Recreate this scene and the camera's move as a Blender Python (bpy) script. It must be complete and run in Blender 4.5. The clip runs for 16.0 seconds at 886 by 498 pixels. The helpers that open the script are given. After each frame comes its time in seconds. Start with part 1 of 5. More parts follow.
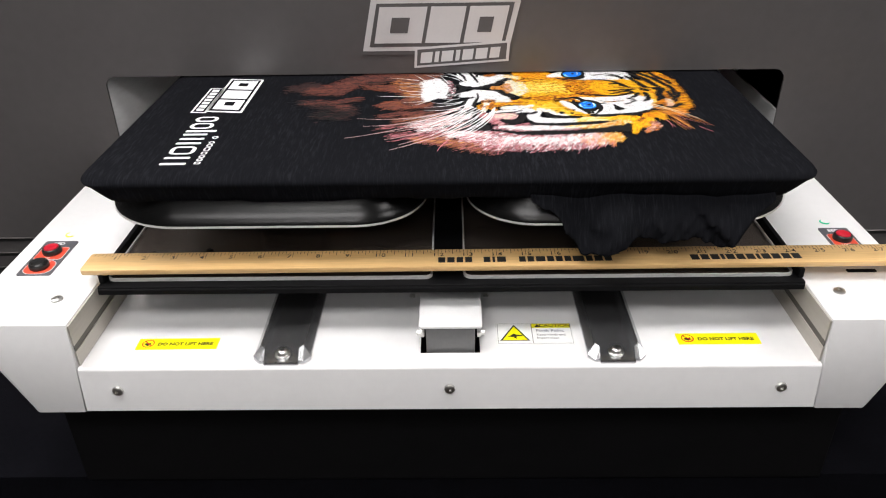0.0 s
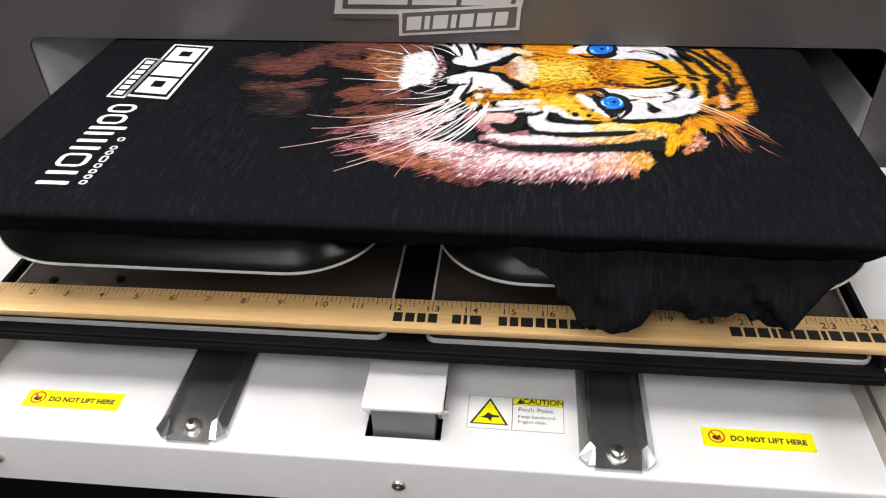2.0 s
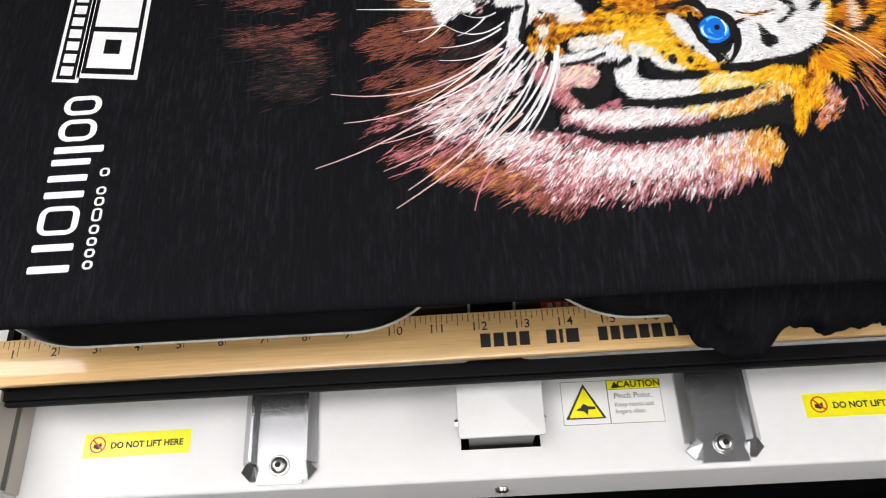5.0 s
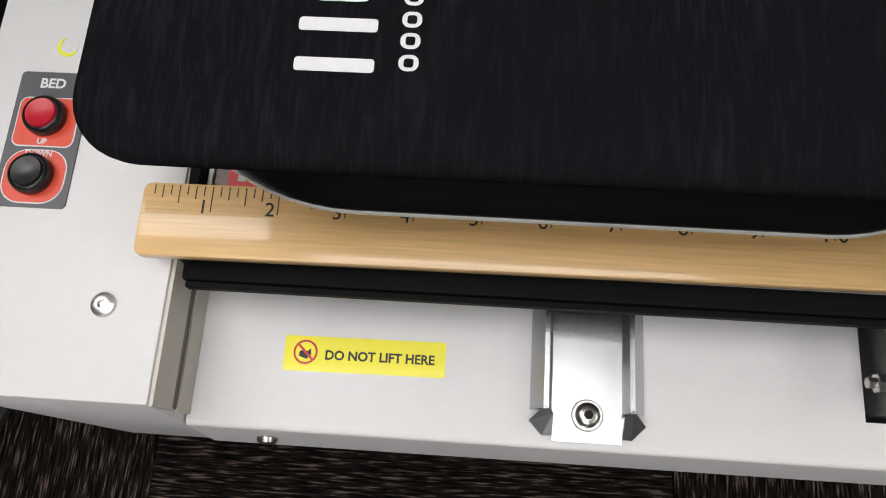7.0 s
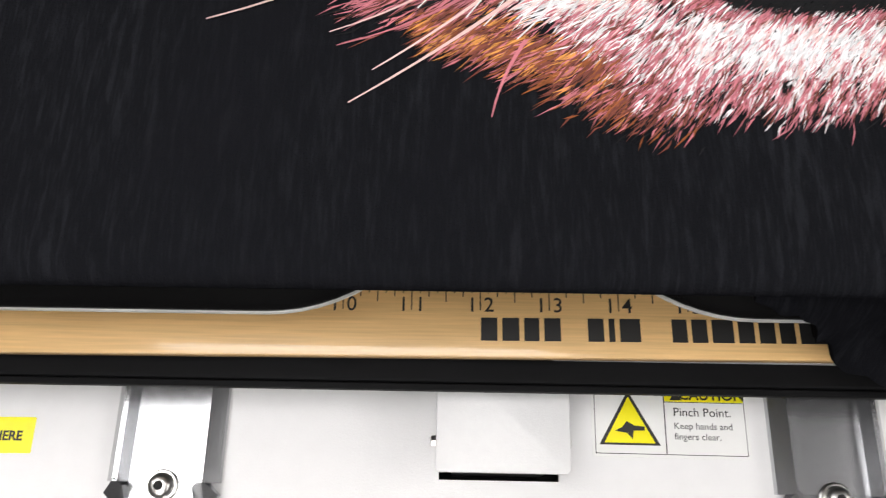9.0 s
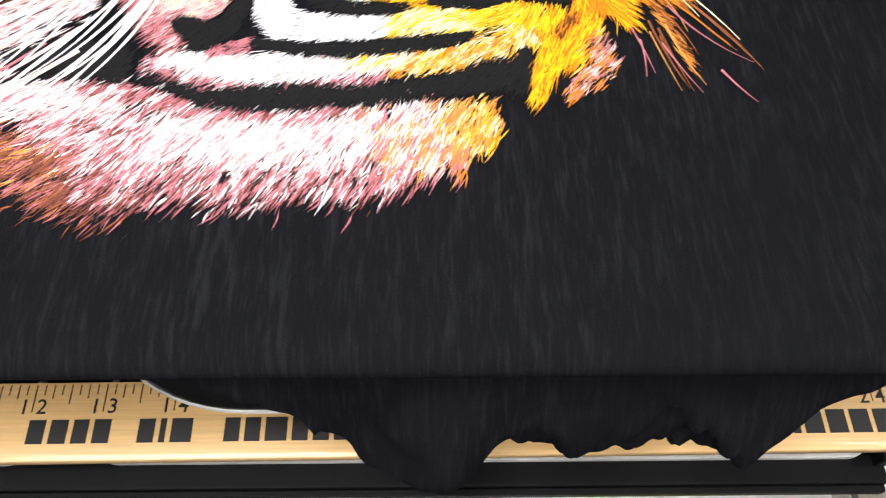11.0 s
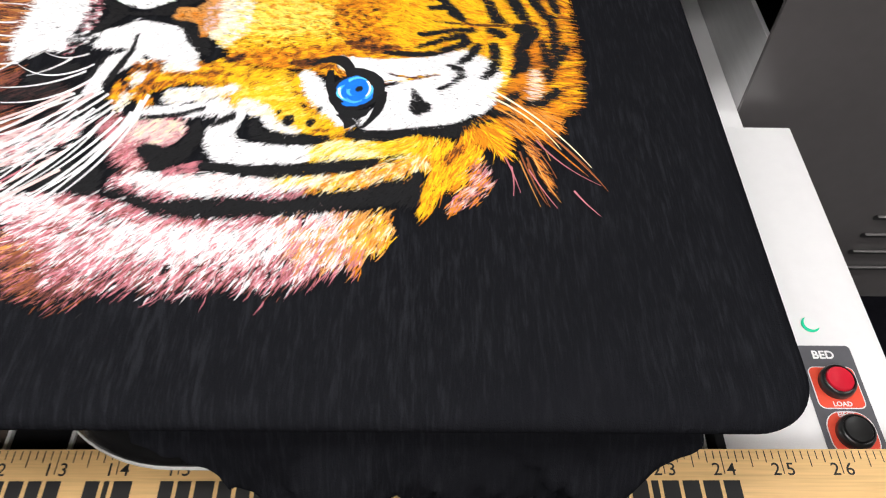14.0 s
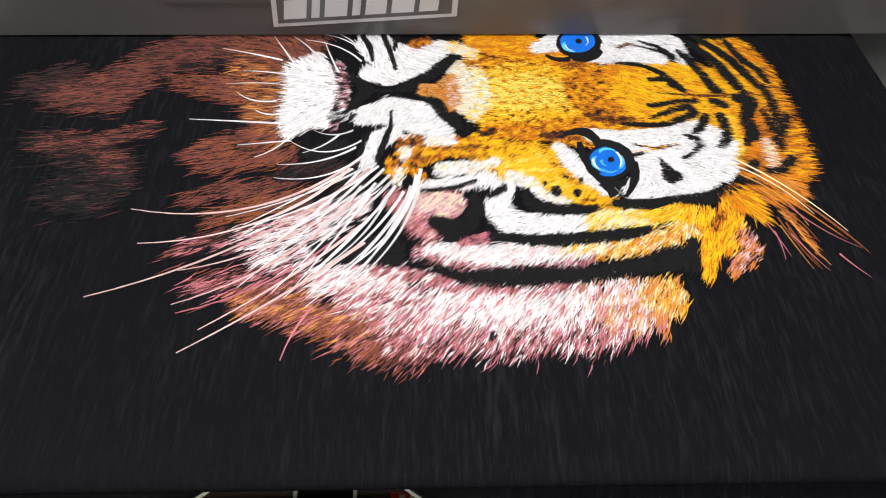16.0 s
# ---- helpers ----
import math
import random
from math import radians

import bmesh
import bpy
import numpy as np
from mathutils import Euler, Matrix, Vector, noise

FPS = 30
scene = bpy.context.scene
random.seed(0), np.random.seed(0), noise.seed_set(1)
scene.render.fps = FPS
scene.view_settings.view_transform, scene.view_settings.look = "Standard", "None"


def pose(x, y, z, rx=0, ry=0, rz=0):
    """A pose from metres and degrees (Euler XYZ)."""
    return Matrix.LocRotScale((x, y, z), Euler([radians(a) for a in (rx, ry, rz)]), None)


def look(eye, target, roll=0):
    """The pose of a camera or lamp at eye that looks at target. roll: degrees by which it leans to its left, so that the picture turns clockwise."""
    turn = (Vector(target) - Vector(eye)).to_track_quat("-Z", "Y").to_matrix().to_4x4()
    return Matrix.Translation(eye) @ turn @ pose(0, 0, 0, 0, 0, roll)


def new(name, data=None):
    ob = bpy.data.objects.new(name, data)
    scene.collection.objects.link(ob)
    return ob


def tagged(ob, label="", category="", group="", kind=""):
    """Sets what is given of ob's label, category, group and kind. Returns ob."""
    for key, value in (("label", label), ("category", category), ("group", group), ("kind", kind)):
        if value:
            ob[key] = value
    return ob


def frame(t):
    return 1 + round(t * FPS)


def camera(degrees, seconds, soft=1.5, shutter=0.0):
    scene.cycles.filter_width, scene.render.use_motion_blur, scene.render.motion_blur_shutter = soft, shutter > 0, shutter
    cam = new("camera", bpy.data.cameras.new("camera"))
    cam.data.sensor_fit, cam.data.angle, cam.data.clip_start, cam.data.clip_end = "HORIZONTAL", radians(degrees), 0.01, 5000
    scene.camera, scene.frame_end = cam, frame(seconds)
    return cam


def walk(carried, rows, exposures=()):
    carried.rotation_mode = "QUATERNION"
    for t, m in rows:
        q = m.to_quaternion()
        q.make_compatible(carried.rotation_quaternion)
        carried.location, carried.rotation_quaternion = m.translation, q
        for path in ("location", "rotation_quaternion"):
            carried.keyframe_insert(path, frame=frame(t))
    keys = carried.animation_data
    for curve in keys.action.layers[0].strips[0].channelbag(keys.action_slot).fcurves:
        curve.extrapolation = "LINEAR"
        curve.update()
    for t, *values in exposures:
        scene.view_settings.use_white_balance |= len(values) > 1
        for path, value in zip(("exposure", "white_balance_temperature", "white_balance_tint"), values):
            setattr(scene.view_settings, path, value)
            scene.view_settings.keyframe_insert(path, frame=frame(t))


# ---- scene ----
cam = camera(61.07, 16.0, soft=1.1, shutter=0.2)
PATH = [
    (0, (0.00447, -0.48468, 0.39577), (-0.0247, 1.23979, -0.61683), -1.00),
    (0.5, (0.0137, -0.4575, 0.39286), (-0.02747, 1.23537, -0.67133), -1.22),
    (1, (0.0227, -0.39346, 0.39107), (-0.04225, 1.2433, -0.75644), -0.93),
    (1.5, (0.05128, -0.33619, 0.39128), (-0.13163, 1.26665, -0.79085), -2.39),
    (2, (0.06837, -0.29432, 0.39686), (-0.11913, 1.28391, -0.81724), -1.84),
    (2.5, (0.08069, -0.25924, 0.40279), (-0.1031, 1.30469, -0.83023), -0.94),
    (3, (0.07362, -0.22932, 0.47151), (-0.00541, 1.03206, -1.07855), 0.29),
    (3.2, (0.08149, -0.22158, 0.49889), (-0.02853, 0.91458, -1.14337), -2.94),
    (5.3, (-0.03565, -0.03936, 0.47337), (-0.08717, 0.73443, -1.37016), -6.82),
    (5.5, (-0.04779, -0.01711, 0.44796), (-0.12852, 0.65377, -1.43443), -8.46),
    (6, (-0.11221, -0.01362, 0.38896), (-0.27195, 0.62597, -1.49927), -12.85),
    (6.5, (-0.17519, -0.01931, 0.33821), (-0.31493, 0.59896, -1.55869), -10.03),
    (7, (-0.1873, -0.01483, 0.32283), (-0.28556, 0.55594, -1.59148), -6.29),
    (7.5, (-0.15726, -0.00981, 0.32862), (-0.23663, 0.55315, -1.58887), -5.47),
    (8, (-0.11955, -0.0069, 0.3245), (-0.19578, 0.57413, -1.58772), -5.15),
    (8.5, (-0.06118, 0.00623, 0.32794), (-0.12531, 0.59198, -1.58328), -4.71),
    (9, (-0.01833, 0.00549, 0.32989), (-0.05524, 0.65617, -1.56095), -2.24),
    (9.5, (0.0155, 0.0044, 0.3302), (0.0130, 0.7440, -1.5262), -0.45),
    (10, (0.05628, 0.00319, 0.33041), (0.08605, 0.82635, -1.49209), 1.29),
    (12.3, (0.18329, -0.01678, 0.31994), (0.20772, 1.07147, -1.35789), 1.32),
    (12.5, (0.18005, -0.01461, 0.32333), (0.22461, 1.08554, -1.34631), 2.36),
    (13, (0.18204, -0.02656, 0.33695), (0.19212, 1.13569, -1.29065), 1.07),
    (13.5, (0.18384, -0.03047, 0.34097), (0.22073, 1.14712, -1.27518), 2.05),
    (14, (0.17019, -0.04392, 0.36535), (0.20577, 1.19067, -1.20771), 1.88),
    (14.5, (0.14078, -0.06786, 0.39396), (0.18386, 1.20821, -1.14545), 1.61),
    (15, (0.09215, -0.08185, 0.40087), (0.15678, 1.2158, -1.11964), 1.92),
    (15.5, (0.0515, -0.05713, 0.39007), (0.13034, 1.23535, -1.13415), 2.53),
    (16, (0.04816, -0.047, 0.3929), (0.08967, 1.24733, -1.13124), 0.96),
]
EXPOSURES = [(0, 0.0), (3, -0.22), (5.5, -0.58), (6.5, -0.88), (7.5, -0.88), (8.5, -0.6), (9.5, -0.2), (10, 0.0), (12.5, 0.4), (13.5, 0.22), (14.5, -0.08), (15.2, -0.15), (16, -0.3)]
walk(cam, [(t, look(eye, target, roll)) for t, eye, target, roll in PATH], EXPOSURES)

# ---- world, lights ----
world = bpy.data.worlds.new("room_world")
scene.world = world
world.use_nodes = True
world.node_tree.nodes["Background"].inputs[0].default_value = (0.55, 0.58, 0.62, 1)
world.node_tree.nodes["Background"].inputs[1].default_value = 0.05
CEILING, FLOOR = 1.7, -1.05
# unseen panels; x 2.04 ones assumed, y -2.49 one added to brighten the front
LAMPS = [(-0.40, -0.05), (2.04, -0.05), (-1.50, 0.60), (-0.40, -1.27), (2.04, -1.27), (-0.40, -2.49)]
LAMP_POWER = 17.0
for lx, ly in LAMPS:
    lamp = bpy.data.lights.new("troffer_light", "AREA")
    lamp.shape, lamp.size, lamp.size_y, lamp.energy = "RECTANGLE", 1.17, 0.58, LAMP_POWER
    lamp.color = (1.0, 0.97, 0.965)
    ob = new("troffer_light", lamp)
    ob.matrix_world = pose(lx, ly, CEILING - 0.012)


# ---- materials ----
def material(name, colour, rough=0.5, metal=0.0, var=0.08, scale=40.0, bump=0.0, bump_scale=200.0, coat=0.0, stretch=(1, 1, 1), spec=0.5):
    m = bpy.data.materials.new(name)
    m.use_nodes = True
    nt = m.node_tree
    b = nt.nodes["Principled BSDF"]
    b.inputs["Roughness"].default_value = rough
    b.inputs["Metallic"].default_value = metal
    b.inputs["Specular IOR Level"].default_value = spec
    b.inputs["Coat Weight"].default_value = coat
    tc = nt.nodes.new("ShaderNodeTexCoord")
    mp = nt.nodes.new("ShaderNodeMapping")
    mp.inputs["Scale"].default_value = stretch
    nt.links.new(tc.outputs["Object"], mp.inputs["Vector"])
    n1, n2 = nt.nodes.new("ShaderNodeTexNoise"), nt.nodes.new("ShaderNodeTexNoise")
    n1.inputs["Scale"].default_value, n2.inputs["Scale"].default_value = scale, scale * 9
    n1.inputs["Detail"].default_value = n2.inputs["Detail"].default_value = 4
    for n in (n1, n2):
        nt.links.new(mp.outputs[0], n.inputs["Vector"])
    add = nt.nodes.new("ShaderNodeMath")
    add.operation = "ADD"
    nt.links.new(n1.outputs["Fac"], add.inputs[0])
    nt.links.new(n2.outputs["Fac"], add.inputs[1])
    rng = nt.nodes.new("ShaderNodeMapRange")
    rng.inputs[1].default_value, rng.inputs[2].default_value = 0.6, 1.4
    rng.inputs[3].default_value, rng.inputs[4].default_value = 1 - var, 1 + var
    nt.links.new(add.outputs[0], rng.inputs[0])
    mul = nt.nodes.new("ShaderNodeVectorMath")
    mul.operation = "SCALE"
    mul.inputs[0].default_value = colour
    nt.links.new(rng.outputs[0], mul.inputs["Scale"])
    nt.links.new(mul.outputs[0], b.inputs["Base Color"])
    if bump:
        n3 = nt.nodes.new("ShaderNodeTexNoise")
        n3.inputs["Scale"].default_value = bump_scale
        nt.links.new(mp.outputs[0], n3.inputs["Vector"])
        bp = nt.nodes.new("ShaderNodeBump")
        bp.inputs["Strength"].default_value = bump
        bp.inputs["Distance"].default_value = 0.001
        nt.links.new(n3.outputs["Fac"], bp.inputs["Height"])
        nt.links.new(bp.outputs[0], b.inputs["Normal"])
    return m


def glowing(name, colour, strength):
    m = bpy.data.materials.new(name)
    m.use_nodes = True
    b = m.node_tree.nodes["Principled BSDF"]
    b.inputs["Base Color"].default_value = (*colour, 1)
    b.inputs["Emission Color"].default_value = (*colour, 1)
    b.inputs["Emission Strength"].default_value = strength
    return m


WHITE_PAINT = material("white_powder_coat", (0.75, 0.745, 0.745), 0.5, var=0.025, scale=14, bump=0.12, bump_scale=1500)
GREY_PAINT = material("lever_grey_paint", (0.7, 0.7, 0.7), 0.4, var=0.03, bump=0.1, bump_scale=1500)
BEIGE_METAL = material("side_channel_metal", (0.5, 0.47, 0.42), 0.45, 0.3, var=0.06, stretch=(1, 0.05, 1), scale=300)
HOOD_PAINT = material("dark_grey_hood_paint", (0.09, 0.084, 0.084), 0.25, var=0.06, scale=9, bump=0.08, bump_scale=1200)
GUIDE_METAL = material("brushed_guide_steel", (0.5, 0.5, 0.5), 0.5, 0.25, var=0.1, stretch=(1, 0.05, 1), scale=200)
GROOVE = material("groove_shadowed_metal", (0.12, 0.11, 0.095), 0.5, 0.2, var=0.1)
BLACK = material("black_anodised", (0.005, 0.005, 0.0055), 0.6, var=0.2, spec=0.08)
# near-black stands in for the shade inside openings, slots and sockets
RECESS_SHADE = material("recess_shade_black", (0.008, 0.008, 0.008), 0.8, var=0.2)
ALU = material("rail_aluminium", (0.52, 0.525, 0.54), 0.27, 0.95, var=0.16, scale=250, stretch=(1, 0.02, 1), bump=0.03, bump_scale=700)
STEEL = material("screw_steel", (0.62, 0.61, 0.59), 0.3, 1.0, var=0.1)
TRAY_DARK = material("dark_glossy_tray", (0.12, 0.098, 0.085), 0.26, 0.6, var=0.25, scale=25, stretch=(0.3, 3, 1))
TRAY_EDGE = material("tray_edge_metal", (0.78, 0.77, 0.76), 0.4, 0.35, var=0.1)
PLATEN = material("platen_dark_plastic", (0.006, 0.006, 0.0062), 0.26, var=0.15, spec=0.3)
PLATEN_EDGE = material("platen_white_edge", (0.72, 0.72, 0.7), 0.35, 0.3, var=0.05)
CLOTH_BLACK = material("black_table_cloth", (0.004, 0.004, 0.0055), 0.95, var=0.4, scale=20, bump=0.5, bump_scale=700, spec=0.03)
YELLOW = material("yellow_sticker", (0.9, 0.82, 0.006), 0.3, var=0.04, coat=0.2)
WHITE_STICKER = material("white_sticker", (0.82, 0.82, 0.8), 0.25, var=0.02, coat=0.5)
INK = material("black_ink", (0.012, 0.012, 0.012), 0.5, var=0.1)
RED_INK = material("red_ink", (0.6, 0.02, 0.02), 0.4, var=0.1)
PANEL_GREY = material("button_panel_grey", (0.09, 0.09, 0.1), 0.4, var=0.08)
PANEL_RED = material("button_field_red", (0.75, 0.08, 0.04), 0.4, var=0.06)
LABEL_WHITE = material("label_white", (0.8, 0.8, 0.8), 0.5, var=0.03)
BUTTON_RED = material("red_button_cap", (0.55, 0.012, 0.03), 0.3, var=0.06)
BUTTON_BLACK = material("black_button_cap", (0.012, 0.012, 0.012), 0.28, var=0.1)
STOOL_BLACK = material("worn_black_enamel", (0.012, 0.011, 0.01), 0.6, var=0.25, scale=20)
LOGO_GREY = material("logo_silver_grey", (0.52, 0.5, 0.5), 0.4, var=0.03)
LED_GREEN = glowing("lit_green_lens", (0.0, 0.42, 0.22), 0.35)
LENS_WHITE = material("pale_lens", (0.75, 0.76, 0.75), 0.4, var=0.02)
LED_YELLOW = glowing("lit_yellow_lens", (0.75, 0.75, 0.02), 0.3)
# walls out of view; grey kept dim to cut light bounced onto front faces
WALL_PAINT = material("dim_wall_grey", (0.3, 0.29, 0.28), 0.8, var=0.04, scale=3, bump=0.2, bump_scale=300)
CEIL_PAINT = material("ceiling_tile_white", (0.75, 0.75, 0.73), 0.9, var=0.06, scale=60, bump=0.3, bump_scale=200)
DIFFUSER = glowing("lit_diffuser", (1.0, 0.98, 0.96), 4.0)
SHIRT_WHITE = material("white_print_ink", (0.82, 0.82, 0.83), 0.8, var=0.04, scale=300)


def wood_material():
    m = material("yardstick_wood", (0.74, 0.475, 0.205), 0.4, var=0.2, scale=30, stretch=(0.12, 4, 4), coat=0.7, bump=0.15, bump_scale=60)
    m.node_tree.nodes["Principled BSDF"].inputs["Coat Roughness"].default_value = 0.06
    return m


WOOD = wood_material()


def shirt_material():
    """Black jersey with pale lint streaks along y and faint broad mottling."""
    m = bpy.data.materials.new("black_cotton_knit")
    m.use_nodes = True
    nt = m.node_tree
    b = nt.nodes["Principled BSDF"]
    b.inputs["Roughness"].default_value = 1.0
    b.inputs["Specular IOR Level"].default_value = 0.0
    tc = nt.nodes.new("ShaderNodeTexCoord")
    def pattern(scale, lo, hi, a, c, detail=3):
        mp, n, r = nt.nodes.new("ShaderNodeMapping"), nt.nodes.new("ShaderNodeTexNoise"), nt.nodes.new("ShaderNodeMapRange")
        mp.inputs["Scale"].default_value = scale
        n.inputs["Scale"].default_value, n.inputs["Detail"].default_value = 1.0, detail
        nt.links.new(tc.outputs["Object"], mp.inputs["Vector"])
        nt.links.new(mp.outputs[0], n.inputs["Vector"])
        nt.links.new(n.outputs["Fac"], r.inputs[0])
        for k, v in enumerate((lo, hi, a, c)):
            r.inputs[k + 1].default_value = v
        return r.outputs[0], n.outputs["Fac"]
    def join(op, p, q):
        k = nt.nodes.new("ShaderNodeMath")
        k.operation = op
        nt.links.new(p, k.inputs[0])
        nt.links.new(q, k.inputs[1])
        return k.outputs[0]
    lint, _ = pattern((560, 65, 60), 0.5, 0.74, 0.0, 1.0)
    lint_fine, _ = pattern((1500, 160, 160), 0.5, 0.75, 0.0, 0.55)
    broad, _ = pattern((16, 9, 9), 0.35, 0.65, 0.55, 1.25)
    knit, height = pattern((2600, 1500, 1500), 0.35, 0.65, 0.8, 1.2, 1)
    value = join("MULTIPLY", join("MULTIPLY", join("ADD", lint, lint_fine), broad), knit)
    mix = nt.nodes.new("ShaderNodeMix")
    mix.data_type = "RGBA"
    nt.links.new(value, mix.inputs[0])
    mix.inputs[6].default_value = (0.0086, 0.0088, 0.0106, 1)
    mix.inputs[7].default_value = (0.0165, 0.017, 0.020, 1)
    nt.links.new(mix.outputs[2], b.inputs["Base Color"])
    bp = nt.nodes.new("ShaderNodeBump")
    bp.inputs["Strength"].default_value, bp.inputs["Distance"].default_value = 0.5, 0.001
    nt.links.new(height, bp.inputs["Height"])
    nt.links.new(bp.outputs[0], b.inputs["Normal"])
    return m


SHIRT = shirt_material()


def carpet_material(name, along):
    """Dark brown loop carpet with pale broken threads along x or y."""
    m = bpy.data.materials.new(name)
    m.use_nodes = True
    nt = m.node_tree
    b = nt.nodes["Principled BSDF"]
    b.inputs["Roughness"].default_value = 0.95
    b.inputs["Specular IOR Level"].default_value = 0.1
    tc = nt.nodes.new("ShaderNodeTexCoord")
    mp = nt.nodes.new("ShaderNodeMapping")
    mp.inputs["Scale"].default_value = (20, 240, 1) if along == "x" else (240, 20, 1)
    nt.links.new(tc.outputs["Object"], mp.inputs["Vector"])
    n = nt.nodes.new("ShaderNodeTexNoise")
    n.inputs["Scale"].default_value, n.inputs["Detail"].default_value = 1.0, 3
    nt.links.new(mp.outputs[0], n.inputs["Vector"])
    ramp = nt.nodes.new("ShaderNodeValToRGB")
    ramp.color_ramp.elements[0].position, ramp.color_ramp.elements[0].color = 0.4, (0.003, 0.0026, 0.0024, 1)
    ramp.color_ramp.elements[1].position, ramp.color_ramp.elements[1].color = 0.76, (0.26, 0.2, 0.175, 1)
    mid = ramp.color_ramp.elements.new(0.56)
    mid.color = (0.022, 0.016, 0.014, 1)
    nt.links.new(n.outputs["Fac"], ramp.inputs[0])
    nt.links.new(ramp.outputs[0], b.inputs["Base Color"])
    bp = nt.nodes.new("ShaderNodeBump")
    bp.inputs["Strength"].default_value, bp.inputs["Distance"].default_value = 0.8, 0.003
    nt.links.new(n.outputs["Fac"], bp.inputs["Height"])
    nt.links.new(bp.outputs[0], b.inputs["Normal"])
    return m


CARPET_X, CARPET_Y = carpet_material("carpet_threads_across", "x"), carpet_material("carpet_threads_along", "y")


# ---- mesh helpers ----
def thing(name, label, category, at=(0, 0, 0), group="", kind=""):
    ob = new(name)
    ob.empty_display_size = 0.02
    ob.location = at
    return tagged(ob, label, category, group, kind)


def finish(bm, mesh_name, mat, smooth=False):
    bmesh.ops.recalc_face_normals(bm, faces=bm.faces)
    me = bpy.data.meshes.new(mesh_name)
    bm.to_mesh(me)
    bm.free()
    me.materials.append(mat)
    if smooth:
        me.shade_smooth()
        me.set_sharp_from_angle(angle=radians(38))
    return me


def part(name, bm, mat, parent=None, label="", smooth=False):
    """One bmesh as one mesh object under a thing or a part; coordinates are the world's."""
    me = bm if isinstance(bm, bpy.types.Mesh) else finish(bm, name, mat, smooth)
    ob = new(name, me)
    if parent is not None:
        ob.parent = parent
        up = parent
        shift = Vector((0, 0, 0))
        while up is not None:
            shift += up.location
            up = up.parent
        me.transform(Matrix.Translation(-shift))
    return tagged(ob, label)


def box(x0, x1, y0, y1, z0, z1, bevel=0.0, bm=None, seg=2):
    bm = bm or bmesh.new()
    r = bmesh.ops.create_cube(bm, size=1.0)
    vs = r["verts"]
    for v in vs:
        v.co = Vector(((x0 + x1) / 2 + v.co.x * (x1 - x0), (y0 + y1) / 2 + v.co.y * (y1 - y0), (z0 + z1) / 2 + v.co.z * (z1 - z0)))
    if bevel:
        es = list({e for v in vs for e in v.link_edges})
        bmesh.ops.bevel(bm, geom=es, offset=bevel, segments=seg, profile=0.5, affect="EDGES")
    return bm


def rounded(x0, x1, y0, y1, r, n=8):
    """Outline of a rounded rectangle, counter-clockwise."""
    pts = []
    for cx, cy, a in ((x1 - r, y1 - r, 0), (x0 + r, y1 - r, 90), (x0 + r, y0 + r, 180), (x1 - r, y0 + r, 270)):
        for i in range(n + 1):
            t = radians(a + 90 * i / n)
            pts.append((cx + r * math.cos(t), cy + r * math.sin(t)))
    return pts


def prism(outline, z0, z1, bm=None, bevel=0.0, put=None):
    """A closed outline raised from z0 to z1; put maps (a, b, c) to world."""
    bm = bm or bmesh.new()
    put = put or (lambda a, b, c: (a, b, c))
    lo = [bm.verts.new(put(a, b, z0)) for a, b in outline]
    hi = [bm.verts.new(put(a, b, z1)) for a, b in outline]
    k = len(outline)
    bm.faces.new(lo[::-1])
    top = bm.faces.new(hi)
    for i in range(k):
        bm.faces.new((lo[i], lo[(i + 1) % k], hi[(i + 1) % k], hi[i]))
    if bevel:
        bmesh.ops.bevel(bm, geom=list(top.edges), offset=bevel, segments=2, profile=0.5, affect="EDGES")
    return bm


def lathe(profile, m=None, n=24, bm=None):
    """A profile of (radius, height) turned round z, then moved by m."""
    bm = bm or bmesh.new()
    m = m or Matrix.Identity(4)
    rings = []
    for r, h in profile:
        rings.append([bm.verts.new(m @ Vector((r * math.cos(2 * math.pi * i / n), r * math.sin(2 * math.pi * i / n), h))) for i in range(n)])
    for a, b in zip(rings, rings[1:]):
        for i in range(n):
            bm.faces.new((a[i], a[(i + 1) % n], b[(i + 1) % n], b[i]))
    bm.faces.new(rings[0][::-1])
    bm.faces.new(rings[-1])
    return bm


def words(body, size, m, mat, name="lettering", parent=None, align="CENTER", bold=0.0, wide=1.0, slant=0.0, label=""):
    """Lettering in the built-in font, as a thin mesh at the pose m."""
    cu = bpy.data.curves.new("type", "FONT")
    cu.body, cu.size, cu.align_x, cu.align_y = body, size, align, "CENTER"
    cu.extrude, cu.offset, cu.shear = 0.00006, bold * size, slant
    cu.resolution_u = 3
    ob = new("type", cu)
    bpy.context.view_layer.update()
    me = bpy.data.meshes.new_from_object(ob.evaluated_get(bpy.context.evaluated_depsgraph_get()))
    bpy.data.objects.remove(ob)
    me.transform(m @ Matrix.Diagonal((wide, 1, 1, 1)))
    me.materials.clear()
    me.materials.append(mat)
    me.name = name
    return part(name, me, mat, parent, label)


def screw_head(at, axis, r, parent, name="screw", h=0.003):
    """Domed socket screw: washer, head and recess."""
    turn = Vector((0, 0, 1)).rotation_difference(Vector(axis)).to_matrix().to_4x4()
    m = Matrix.Translation(at) @ turn
    bm = lathe([(r * 1.0, 0), (r * 1.0, h * 0.35), (r * 0.92, h * 0.7), (r * 0.6, h), (r * 0.36, h), (r * 0.34, h * 0.35)], m, 20)
    return part(name, bm, STEEL, parent, "bright steel screw head", smooth=True)


